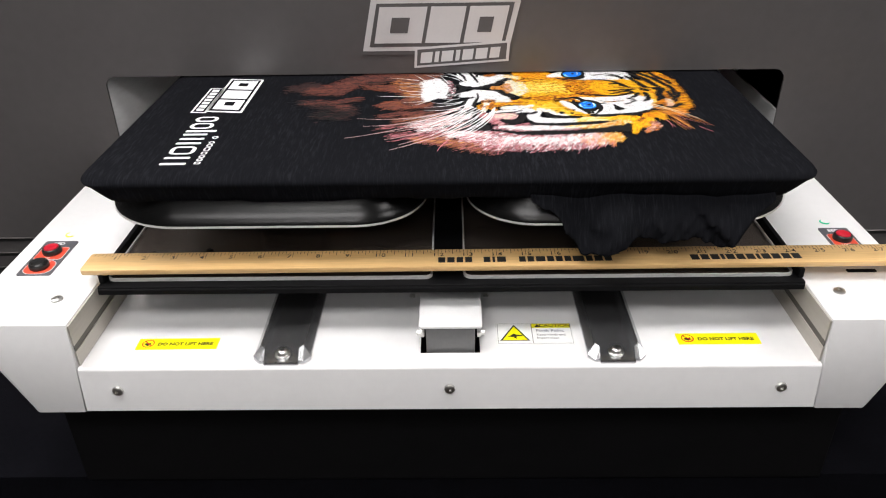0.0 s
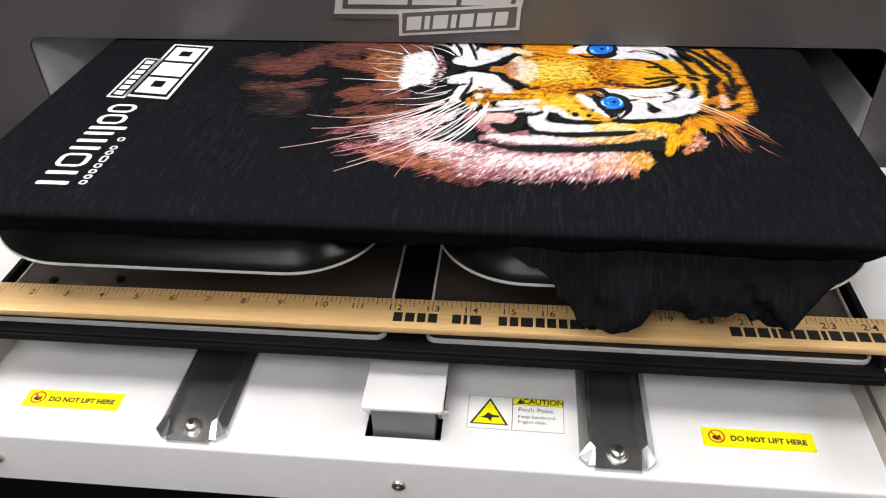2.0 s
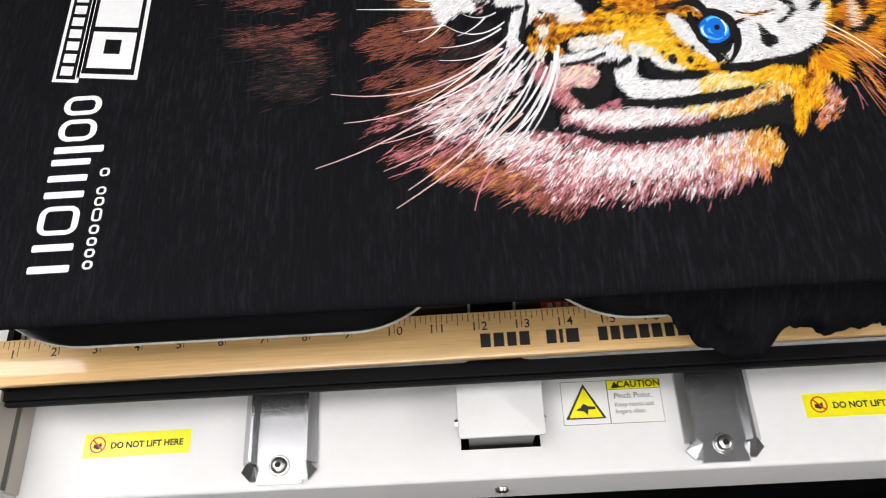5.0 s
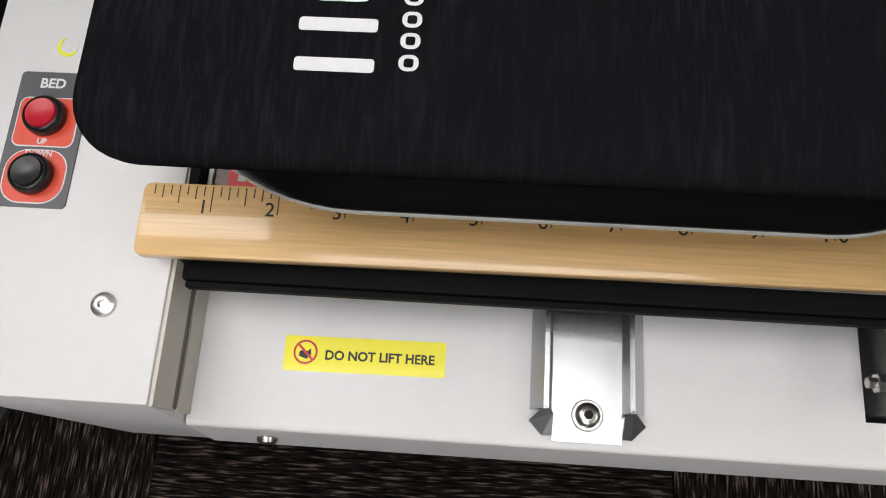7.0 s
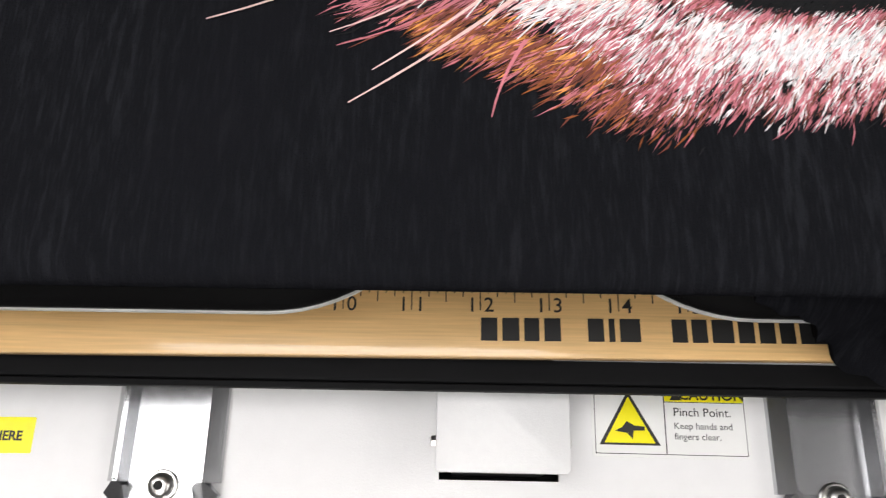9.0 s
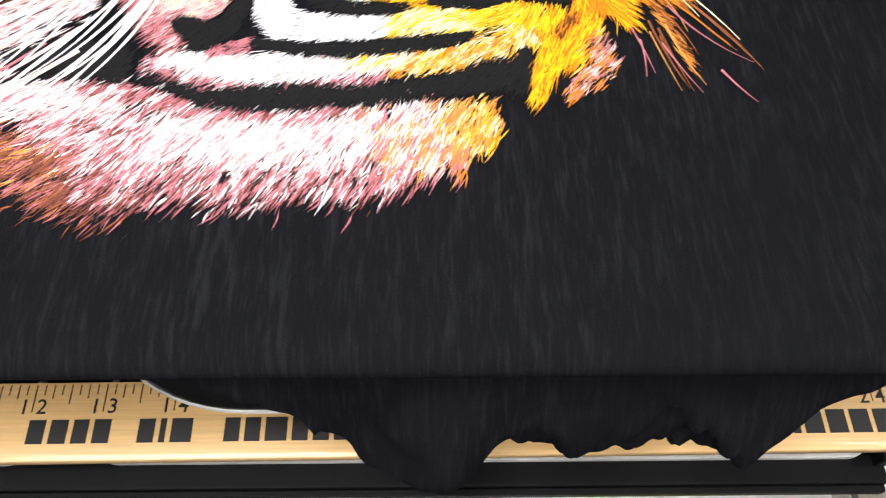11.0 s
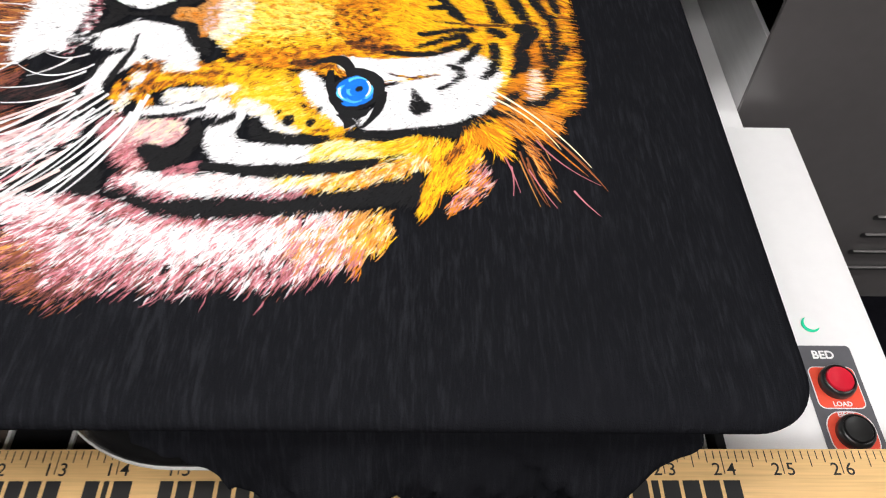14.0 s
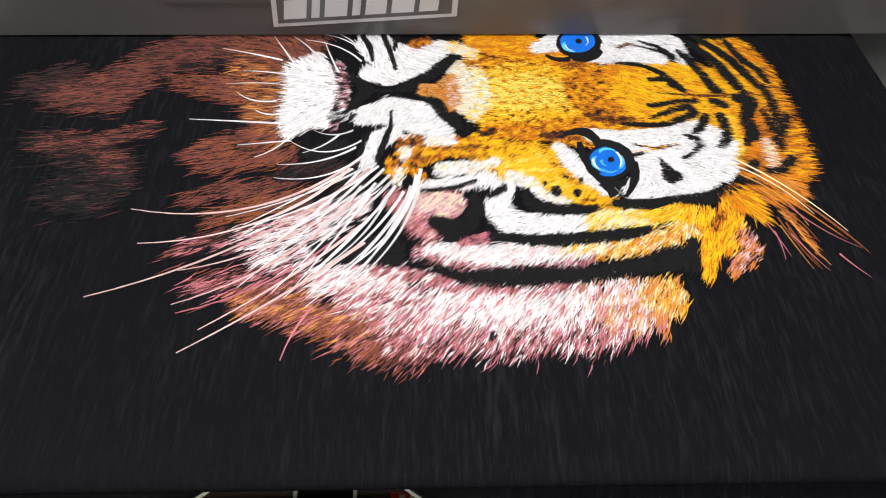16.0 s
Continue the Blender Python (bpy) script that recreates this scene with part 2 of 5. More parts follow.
# ---- room ----
def carpet():
    base = thing("floor", "dark brown streaked carpet tiles on the floor", "floor", (0, 0, FLOOR), kind="structure")
    part("subfloor", box(-4.5, 4.5, -4.5, 4.5, FLOOR - 0.1, FLOOR - 0.008), CARPET_X, base)
    size = 0.914
    meshes = [finish(box(-size / 2 + 0.001, size / 2 - 0.001, -size / 2 + 0.001, size / 2 - 0.001, -0.008, 0.0, 0.002, seg=1), "carpet_tile", m) for m in (CARPET_X, CARPET_Y)]
    for i in range(-4, 5):
        for j in range(-4, 5):
            o = new("carpet_tile", meshes[(i + j) % 2])
            o.parent = base
            o.location = (-0.29 + i * size, -0.16 + j * size, 0)


def room():
    for name, a in (("wall_north", (-4.6, 4.6, 4.4, 4.6)), ("wall_south", (-4.6, 4.6, -4.6, -4.4)), ("wall_west", (-4.6, -4.4, -4.4, 4.4)), ("wall_east", (4.4, 4.6, -4.4, 4.4))):
        tagged(part(name, box(*a, FLOOR - 0.1, CEILING + 0.1), WALL_PAINT), "unseen plain grey room wall, kept dim to cut bounced light", "wall", kind="structure")
    bm = bmesh.new()
    for i in range(-7, 8):
        for j in range(-7, 8):
            box(i * 0.61 - 0.295, i * 0.61 + 0.295, j * 0.61 - 0.295, j * 0.61 + 0.295, CEILING + 0.01, CEILING + 0.03, bm=bm)
    box(-4.6, 4.6, -4.6, 4.6, CEILING + 0.03, CEILING + 0.1, bm=bm)
    tagged(part("ceiling", bm, CEIL_PAINT), "white suspended ceiling of square tiles", "ceiling", kind="structure")
    for lx, ly in LAMPS:
        t = thing("ceiling_light", "lit white fluorescent ceiling panel out of view", "light", (lx, ly, CEILING), "ceiling lights")
        bm = bmesh.new()
        for s in (-1, 1):
            box(lx - 0.61, lx + 0.61, ly + s * 0.3 - 0.01, ly + s * 0.3 + 0.01, CEILING - 0.008, CEILING + 0.01, bm=bm)
            box(lx + s * 0.6 - 0.01, lx + s * 0.6 + 0.01, ly - 0.29, ly + 0.29, CEILING - 0.008, CEILING + 0.01, bm=bm)
        part("frame", bm, LABEL_WHITE, t)
        part("diffuser", box(lx - 0.59, lx + 0.59, ly - 0.29, ly + 0.29, CEILING, CEILING + 0.006), DIFFUSER, t)


def table():
    t = thing("table", "table under a plain black cloth", "table", (0, 0.4, FLOOR))
    part("tabletop", box(-0.82, 0.82, 0.04, 1.0, -0.195, -0.169, 0.004), BLACK, t)
    for sx in (-0.78, 0.78):
        for sy in (0.1, 0.92):
            part("leg", box(sx - 0.02, sx + 0.02, sy - 0.02, sy + 0.02, FLOOR, -0.195, 0.003), BLACK, t)
    cloth = thing("tablecloth", "black cloth draped over the table to the floor", "tablecloth", (0, 0.4, -0.167))
    bm = bmesh.new()
    rows, cols = 14, 150
    grid = []
    for r in range(rows + 1):
        f = r / rows
        line = []
        for c in range(cols + 1):
            x = -0.84 + 1.68 * c / cols
            fold = 0.012 * f * math.sin(x * 34 + 1.5 * math.sin(x * 9)) + 0.006 * f * noise.noise((x * 22, 0, f * 3))
            line.append(bm.verts.new((x, 0.036 + 0.004 * f + fold, -0.1665 - f * (-FLOOR - 0.175))))
        grid.append(line)
    back = [bm.verts.new((v.co.x, 1.02, -0.1665)) for v in grid[0]]
    for a, b in zip([back] + grid, grid):
        for c in range(cols):
            bm.faces.new((a[c], a[c + 1], b[c + 1], b[c]))
    ob = part("cloth", bm, CLOTH_BLACK, cloth, smooth=True)
    solid = ob.modifiers.new("thickness", "SOLIDIFY")
    solid.thickness = 0.0015


def stool():
    """Black round-footed stool beside the table."""
    cx, cy = -1.21, 0.10
    m = Matrix.Translation((cx, cy, FLOOR))
    s = thing("stool", "black stool with a round foot beside the table", "stool", (cx, cy, FLOOR))
    part("foot", lathe([(0.195, 0), (0.2, 0.008), (0.196, 0.018), (0.12, 0.032), (0.04, 0.045)], m, 40), STOOL_BLACK, s, smooth=True)
    part("column", lathe([(0.03, 0.04), (0.03, 0.3), (0.022, 0.3), (0.022, 0.5)], m, 20), STOOL_BLACK, s, smooth=True)
    part("seat", lathe([(0.14, 0.5), (0.16, 0.51), (0.165, 0.54), (0.15, 0.56), (0.05, 0.565)], m, 32), STOOL_BLACK, s, smooth=True)


carpet()
room()
table()
stool()


# ---- printer ----
BASE_L, BASE_R, TOWER_TOP, BASE_LOW = -0.308, 0.304, 0.042, -0.041
HOOD_Y, SLOT_L, SLOT_R, SLOT_TOP = 0.325, -0.381, 0.369, 0.1448


def base_cover(p):
    """Folded white front cover with an opening under the lever."""
    bm = bmesh.new()
    hx0, hx1, hy0, hy1 = -0.0246, 0.0258, 0.0165, 0.066
    t = 0.002
    # top sheet round the opening
    xs, ys = [BASE_L, hx0, hx1, BASE_R], [0.0, hy0, hy1, 0.36]
    lift = {}
    for i, x in enumerate(xs):
        for j, y in enumerate(ys):
            for k, z in enumerate((-t, 0.0)):
                lift[i, j, k] = bm.verts.new((x, y, z))
    for i in range(3):
        for j in range(3):
            if (i, j) == (1, 1):
                continue
            bm.faces.new([lift[i, j, 1], lift[i + 1, j, 1], lift[i + 1, j + 1, 1], lift[i, j + 1, 1]])
            bm.faces.new([lift[i, j, 0], lift[i, j + 1, 0], lift[i + 1, j + 1, 0], lift[i + 1, j, 0]])
    for a, b in (((1, 1), (2, 1)), ((2, 1), (2, 2)), ((2, 2), (1, 2)), ((1, 2), (1, 1))):
        bm.faces.new([lift[a[0], a[1], 1], lift[b[0], b[1], 1], lift[b[0], b[1], 0], lift[a[0], a[1], 0]])
    # front fold with a rounded nose
    prof = [(0.0, 0.0)] + [(0.0025 - 0.0025 * math.sin(radians(a)) - 0.0025, -0.0025 + 0.0025 * math.cos(radians(a))) for a in (30, 60, 90)]
    prof += [(-0.0070, BASE_LOW)]
    prof += [(-0.0040, BASE_LOW), (0.0, -t)]
    left = [bm.verts.new((BASE_L, y, z)) for y, z in prof]
    right = [bm.verts.new((BASE_R, y, z)) for y, z in prof]
    for i in range(len(prof)):
        j = (i + 1) % len(prof)
        bm.faces.new((left[i], right[i], right[j], left[j]))
    bm.faces.new(left)
    bm.faces.new(right[::-1])
    bmesh.ops.remove_doubles(bm, verts=bm.verts, dist=0.0002)
    body = part("front_cover", bm, WHITE_PAINT, p, "white powder-coated front cover", smooth=True)
    # added black floor and sides give the opening its shade by colour
    bm = bmesh.new()
    box(hx0 - 0.004, hx1 + 0.004, hy0 - 0.004, hy1 + 0.02, -0.0395, -0.037, bm=bm)
    box(hx0 - 0.006, hx0 - 0.004, hy0 - 0.004, hy1 + 0.02, -0.0395, -0.003, bm=bm)
    box(hx1 + 0.004, hx1 + 0.006, hy0 - 0.004, hy1 + 0.02, -0.0395, -0.003, bm=bm)
    part("opening_shade", bm, RECESS_SHADE, body)
    for sx in (-0.2777, 0.0, 0.2737):
        screw_head((sx, -0.0046, -0.0205), (0, -1, 0), 0.0046, body)
    for sx in (-0.035, 0.034):
        screw_head((sx, 0.102, 0.0), (0, 0, 1), 0.0028, body, h=0.0015)
    return body


def tower(p, s):
    """White side housing; s is -1 or 1."""
    inner = abs(BASE_L) if s < 0 else BASE_R
    out, low = inner + 0.0945, inner + 0.0555
    bm = bmesh.new()
    front = [(inner, 0.0), (inner, TOWER_TOP), (out, TOWER_TOP), (out, TOWER_TOP - 0.012), (low, BASE_LOW - 0.003), (inner + 0.002, BASE_LOW - 0.003)]
    front[0] = (inner + 0.001, 0.0)
    ynear = [-0.002, 0.002, 0.002, 0.001, -0.006, -0.006]
    a = [bm.verts.new((s * x, y, z)) for (x, z), y in zip(front, ynear)]
    b = [bm.verts.new((s * x, 0.311, z)) for x, z in front]
    k = len(front)
    for i in range(k):
        bm.faces.new((a[i], a[(i + 1) % k], b[(i + 1) % k], b[i]))
    f1 = bm.faces.new(a)
    bm.faces.new(b[::-1])
    bmesh.ops.recalc_face_normals(bm, faces=bm.faces)
    # chamfered outer front corner
    es = [e for e in bm.edges if {e.verts[0], e.verts[1]} in ({a[3], a[4]}, {a[2], a[3]})]
    bmesh.ops.bevel(bm, geom=es, offset=0.012, segments=1, affect="EDGES")
    es = [e for e in bm.edges if len(e.link_faces) == 2 and e.calc_face_angle(0) > 0.4]
    bmesh.ops.bevel(bm, geom=es, offset=0.0012, segments=2, profile=0.5, affect="EDGES")
    t = part("side_housing", bm, WHITE_PAINT, p, "white side housing beside the sliding bed", smooth=True)
    # guide channel on the inner wall
    bm = bmesh.new()
    xi = s * inner
    x_in = s * (inner - 0.0015)
    box(min(xi, x_in), max(xi, x_in), 0.002, 0.311, 0.021, 0.0405, bm=bm)
    box(min(xi, x_in), max(xi, x_in), 0.002, 0.311, 0.0005, 0.0145, bm=bm)
    part("channel_wall", bm, BEIGE_METAL, t, "grey metal wall of the guide channel")
    part("channel_groove", box(min(xi, s * (inner - 0.0006)), max(xi, s * (inner - 0.0006)), 0.003, 0.311, 0.0145, 0.021), GROOVE, t, "dark groove between the channel walls")
    screw_head((-0.3316 if s < 0 else 0.3265, 0.039 if s < 0 else 0.042, TOWER_TOP), (0, 0, 1), 0.005, t, h=0.002)
    if s > 0:
        part("dark_strip", box(0.347, 0.372, 0.0715, 0.0755, TOWER_TOP, TOWER_TOP + 0.001), BLACK, t)
    return t


def button_panel(p, s, y0, names):
    """Printed plate with two push buttons and a signal lens."""
    cx, w, h = (-0.3708 if s < 0 else 0.3672), 0.031 if s < 0 else 0.0275, 0.061
    z = TOWER_TOP
    plate = part("button_plate", prism(rounded(cx - w / 2, cx + w / 2, y0, y0 + h, 0.002, 4), z, z + 0.0008), PANEL_GREY, p, "dark grey printed button plate")
    spots = ((y0 + 0.0395, BUTTON_RED, names[1], "red push button"), (y0 + 0.0135, BUTTON_BLACK, names[2], "black push button"))
    words(names[0], 0.0062, pose(cx - 0.001, y0 + 0.0555, z + 0.0009), LABEL_WHITE, parent=plate, bold=0.025)
    for k, (by, mat, word, lab) in enumerate(spots):
        fw = w / 2 - 0.0028
        if k == 0:
            oy0, oy1, ty = by - 0.0126, by + 0.009, by - 0.0108
        else:
            oy0, oy1, ty = by - 0.0115, by + 0.0112, by + 0.0098
        part("white_outline", prism(rounded(cx - fw - 0.0005, cx + fw + 0.0005, oy0 - 0.0005, oy1 + 0.0005, 0.0035 if k == 0 else 0.009, 6), z + 0.0008, z + 0.00095), LABEL_WHITE, plate)
        part("red_field", prism(rounded(cx - fw, cx + fw, oy0, oy1, 0.003 if k == 0 else 0.0085, 6), z + 0.00095, z + 0.0011), PANEL_RED, plate, "red printed field")
        words(word, 0.0034, pose(cx, ty, z + 0.0012), LABEL_WHITE, parent=plate, bold=0.025)
        m = Matrix.Translation((cx, by, z + 0.0011))
        part("button_collar", lathe([(0.0084, 0), (0.0087, 0.0015), (0.0086, 0.0030), (0.0083, 0.0044), (0.0077, 0.0053), (0.0071, 0.0055), (0.0068, 0.0048)], m, 32), BUTTON_BLACK, plate, "domed black collar round the button", smooth=True)
        part("button_cap", lathe([(0.0066, 0.003), (0.0066, 0.0052), (0.0061, 0.0060), (0.0048, 0.0058), (0.0026, 0.0054), (0.0006, 0.0053)], m, 32), mat, plate, lab, smooth=True)
    lx, ly = cx - 0.0015 * s, y0 + h + 0.0128
    bm = bmesh.new()
    rows = []
    for k in range(25):
        a = radians(115 + 215 * k / 24)
        wide = 0.0012 * math.sin(math.pi * k / 24) ** 0.5 + 0.0002
        rows.append([bm.verts.new((lx + r * math.cos(a), ly + r * math.sin(a), z + up)) for r, up in ((0.0046, 0.0002), (0.0046, 0.0008), (0.0046 - wide, 0.0009), (0.0046 - wide, 0.0002))])
    for u, v in zip(rows, rows[1:]):
        for q in range(4):
            bm.faces.new((u[q], u[(q + 1) % 4], v[(q + 1) % 4], v[q]))
    ring = part("lens_ring", bm, LED_GREEN if s > 0 else LED_YELLOW, p, "thin coloured crescent round the signal lens")
    part("signal_lens", lathe([(0.0044, 0.0001), (0.0044, 0.0004), (0.0032, 0.0006), (0.0012, 0.0007)], Matrix.Translation((lx, ly, z))), LENS_WHITE, ring, "small pale signal lens", smooth=True)


def rail(p, cx):
    """Aluminium channel with flared sides, white end caps and a socket screw."""
    sec = [(-0.0235, 0.0), (-0.0235, 0.0035), (-0.0185, 0.0105), (-0.0165, 0.0105), (-0.0145, 0.0035), (0.0145, 0.0035), (0.0165, 0.0105), (0.0185, 0.0105), (0.0235, 0.0035), (0.0235, 0.0)]
    bm = bmesh.new()
    a = [bm.verts.new((cx + x, 0.0132, z)) for x, z in sec]
    b = [bm.verts.new((cx + x, 0.34, z)) for x, z in sec]
    k = len(sec)
    for i in range(k):
        bm.faces.new((a[i], a[(i + 1) % k], b[(i + 1) % k], b[i]))
    bm.faces.new(a[::-1])
    bm.faces.new(b)
    r = part("slide_rail", bm, ALU, p, "aluminium slide rail channel")
    for s in (-1, 1):
        bm = bmesh.new()
        pts = [(0.0143, 0.0030), (0.0185, 0.0028), (0.0240, 0.0085), (0.0178, 0.0145), (0.0143, 0.0115)]
        lo = [bm.verts.new((cx + s * x, y, 0.0006)) for x, y in pts]
        hi = [bm.verts.new((cx + s * x, y, h)) for (x, y), h in zip(pts, (0.0036, 0.0030, 0.0044, 0.0112, 0.0098))]
        n = len(pts)
        bm.faces.new(lo)
        bm.faces.new(hi)
        for i in range(n):
            bm.faces.new((lo[i], lo[(i + 1) % n], hi[(i + 1) % n], hi[i]))
        part("end_cap", bm, ALU, r, "bevelled rail end")
    part("stop_plate", box(cx - 0.0143, cx + 0.0143, 0.0008, 0.0131, 0.0, 0.0035), ALU, r)
    at = Matrix.Translation((cx, 0.0118, 0))
    part("washer", lathe([(0.0066, 0.0035), (0.0066, 0.0044), (0.0061, 0.0048)], at), STEEL, r, smooth=True)
    screw = part("socket_screw", lathe([(0.0052, 0.0048), (0.0052, 0.0062), (0.0046, 0.0076), (0.0034, 0.0084), (0.0018, 0.0086)], at, 24), STEEL, r, "steel socket screw", smooth=True)
    part("socket", prism([(0.0021 * math.cos(radians(60 * k + 12)), 0.0021 * math.sin(radians(60 * k + 12))) for k in range(6)], 0.0084, 0.0088, put=lambda u, v, w: (cx + u, 0.0118 + v, w)), RECESS_SHADE, screw)


def lever(p):
    """Hinged grey lid over the opening, with a pivot bolt."""
    bm = prism(rounded(-0.0255, 0.0275, 0.0185, 0.068, 0.0022, 4), 0.0235, 0.0255, bevel=0.0006)
    lid = part("lever_lid", bm, GREY_PAINT, p, "light grey hinged lid", smooth=True)
    bm = box(-0.0195, 0.0215, 0.0195, 0.0655, -0.030, 0.0235, 0.0008)
    part("lever_body", bm, material("lever_body_grey", (0.16, 0.16, 0.16), 0.4, var=0.08), lid, "dark grey lever body")
    for s, x in ((-1, -0.0215), (1, 0.0235)):
        turn = pose(x, 0.0315, 0.010, 0, 90 * s, 0)
        part("pivot_bolt", lathe([(0.0042, 0), (0.0042, 0.0028), (0.0024, 0.0030), (0.0024, 0.0062), (0.0014, 0.0066)], turn, 6), STEEL, lid, "steel pivot bolt")


def no_lift_sticker(p, cx, cy, turn=0.0):
    z = 0.0
    m = pose(cx, cy, z, 0, 0, turn)
    def put(a, b, c):
        return m @ Vector((a, b, c))
    st = part("warning_sticker", prism(rounded(-0.035, 0.035, -0.0076, 0.0076, 0.0006, 2), 0, 0.00025, put=put), YELLOW, p, "yellow do-not-lift warning sticker")
    ring = bmesh.new()
    n = 28
    for r0, r1 in ((0.0044, 0.0053),):
        a = [ring.verts.new(put(-0.0258 + r0 * math.cos(2 * math.pi * i / n), 0.0006 + r0 * math.sin(2 * math.pi * i / n), 0.0004)) for i in range(n)]
        b = [ring.verts.new(put(-0.0258 + r1 * math.cos(2 * math.pi * i / n), 0.0006 + r1 * math.sin(2 * math.pi * i / n), 0.0004)) for i in range(n)]
        for i in range(n):
            ring.faces.new((a[i], a[(i + 1) % n], b[(i + 1) % n], b[i]))
    q = m @ pose(-0.0258, 0.0006, 0.00045, 0, 0, -45)
    quad = [q @ Vector(v) for v in ((-0.0047, -0.0005, 0), (0.0047, -0.0005, 0), (0.0047, 0.0005, 0), (-0.0047, 0.0005, 0))]
    ring.faces.new([ring.verts.new(v) for v in quad])
    part("prohibition_ring", ring, RED_INK, st, "red prohibition ring")
    part("pictogram", prism([(x - 0.0258, y + 0.0006) for x, y in ((-0.0028, -0.0018), (0.0006, -0.003), (0.0026, -0.001), (0.0022, 0.0016), (0.0008, 0.0004), (-0.0002, 0.0008), (-0.0026, 0.0004))], 0.00026, 0.00032, put=put), INK, st)
    words("DO NOT LIFT HERE", 0.0056, m @ pose(0.0065, -0.0005, 0.00034), INK, parent=st, bold=0.03, wide=0.97)


def caution_sticker(p):
    m = pose(0.0740, 0.0425, 0.0, 0, 0, -0.3)
    def put(a, b, c):
        return m @ Vector((a, b, c))
    st = part("caution_sticker", prism(rounded(-0.0335, 0.0335, -0.0155, 0.0155, 0.0008, 2), 0, 0.00025, put=put), WHITE_STICKER, p, "white and yellow caution sticker")
    part("frame_line", prism(rounded(-0.0322, 0.0322, -0.0142, 0.0142, 0.0004, 2), 0.00026, 0.0003, put=put), INK, st)
    part("white_field", prism(rounded(-0.0319, 0.0319, -0.0139, 0.0139, 0.0004, 2), 0.00031, 0.00036, put=put), WHITE_STICKER, st)
    tri = [(-0.0305, -0.0105), (-0.0045, -0.0105), (-0.0175, 0.0125)]
    part("triangle_edge", prism(tri, 0.00037, 0.00041, put=put), INK, st)
    tri = [(-0.0283, -0.0096), (-0.0067, -0.0096), (-0.0175, 0.0099)]
    part("yellow_triangle", prism(tri, 0.00042, 0.00046, put=put), YELLOW, st)
    part("pictogram", prism([(x - 0.0175, y - 0.0035) for x, y in ((-0.0062, -0.0012), (-0.001, -0.002), (0.0012, -0.0046), (0.0018, -0.001), (0.0066, -0.0008), (0.0066, 0.0008), (0.0022, 0.0012), (-0.001, 0.003), (-0.003, 0.0005))], 0.00047, 0.00051, put=put), INK, st)
    part("signal_word_field", prism([(-0.0018, 0.0082), (0.0318, 0.0082), (0.0318, 0.0138), (-0.0018, 0.0138)], 0.00037, 0.00042, put=put), YELLOW, st)
    part("divider", prism([(-0.0024, -0.0138), (-0.0019, -0.0138), (-0.0019, 0.0138), (-0.0024, 0.0138)], 0.00037, 0.00042, put=put), INK, st)
    part("divider", prism([(-0.0018, 0.0078), (0.0318, 0.0078), (0.0318, 0.0081), (-0.0018, 0.0081)], 0.00037, 0.00042, put=put), INK, st)
    part("small_triangle", prism([(0.0005, 0.0088), (0.0057, 0.0088), (0.0031, 0.0132)], 0.00043, 0.00047, put=put), INK, st)
    words("CAUTION", 0.0062, m @ pose(0.0185, 0.011, 0.00048), INK, parent=st, bold=0.02)
    words("Pinch Point.", 0.0052, m @ pose(0.0015, 0.0036, 0.00042), INK, parent=st, align="LEFT")
    words("Keep hands and", 0.0039, m @ pose(0.0015, -0.0022, 0.00042), INK, parent=st, align="LEFT")
    words("fingers clear.", 0.0039, m @ pose(0.0015, -0.0066, 0.00042), INK, parent=st, align="LEFT")


def logo_shapes(p):
    """Badge on the hood as plain silver plates: an upper frame with three blocks and a lower bar frame."""
    y = HOOD_Y
    def put(a, b, c):
        return (a, y - c, b)
    def slab(pts, depth0, depth1, mat, name):
        return part(name, prism(pts, depth0, depth1, put=put), mat, p)
    def skew(x0, x1, z0, z1, lean, rise=0.0):
        w = x1 - x0
        return [(x0, z0), (x1, z0 + rise * w), (x1 + lean * (z1 - z0), z1 + rise * w), (x0 + lean * (z1 - z0), z1)]
    slab(skew(-0.0935, 0.0665, 0.1655, 0.2265, 0.22), 0.0, 0.0012, HOOD_PAINT, "badge_ground")
    slab(skew(-0.0920, 0.0655, 0.1700, 0.2240, 0.22), 0.0012, 0.0016, LOGO_GREY, "badge_frame")
    slab(skew(-0.0845, 0.0605, 0.1745, 0.2200, 0.22), 0.0017, 0.0020, HOOD_PAINT, "badge_field")
    for x0, x1 in ((-0.079, -0.0285), (-0.0245, 0.0125), (0.0165, 0.0575)):
        slab(skew(x0, x1, 0.1785, 0.2165, 0.2), 0.0021, 0.0026, LOGO_GREY, "badge_block")
    for x0, x1 in ((-0.062, -0.043), (0.031, 0.046)):
        slab(skew(x0, x1, 0.1895, 0.2055, 0.2), 0.0027, 0.0030, HOOD_PAINT, "badge_hole")
    slab(skew(-0.0370, 0.0655, 0.1515, 0.1735, 0.06, 0.065), 0.0021, 0.0028, LOGO_GREY, "badge_bar_frame")
    slab(skew(-0.0340, 0.0625, 0.1540, 0.1715, 0.06, 0.065), 0.0029, 0.0032, HOOD_PAINT, "badge_bar_field")
    for i, w in enumerate((0.0125, 0.0045, 0.0125, 0.0045, 0.0115, 0.0125, 0.0105)):
        x0 = -0.0305 + sum((0.0125, 0.0045, 0.0125, 0.0045, 0.0115, 0.0125, 0.0105)[:i]) + 0.0028 * i
        z0 = 0.1568 + 0.065 * (x0 + 0.0305)
        slab(skew(x0, x0 + w, z0, z0 + 0.0115, 0.15, 0.065), 0.0033, 0.0036, LOGO_GREY, "badge_bar_block")


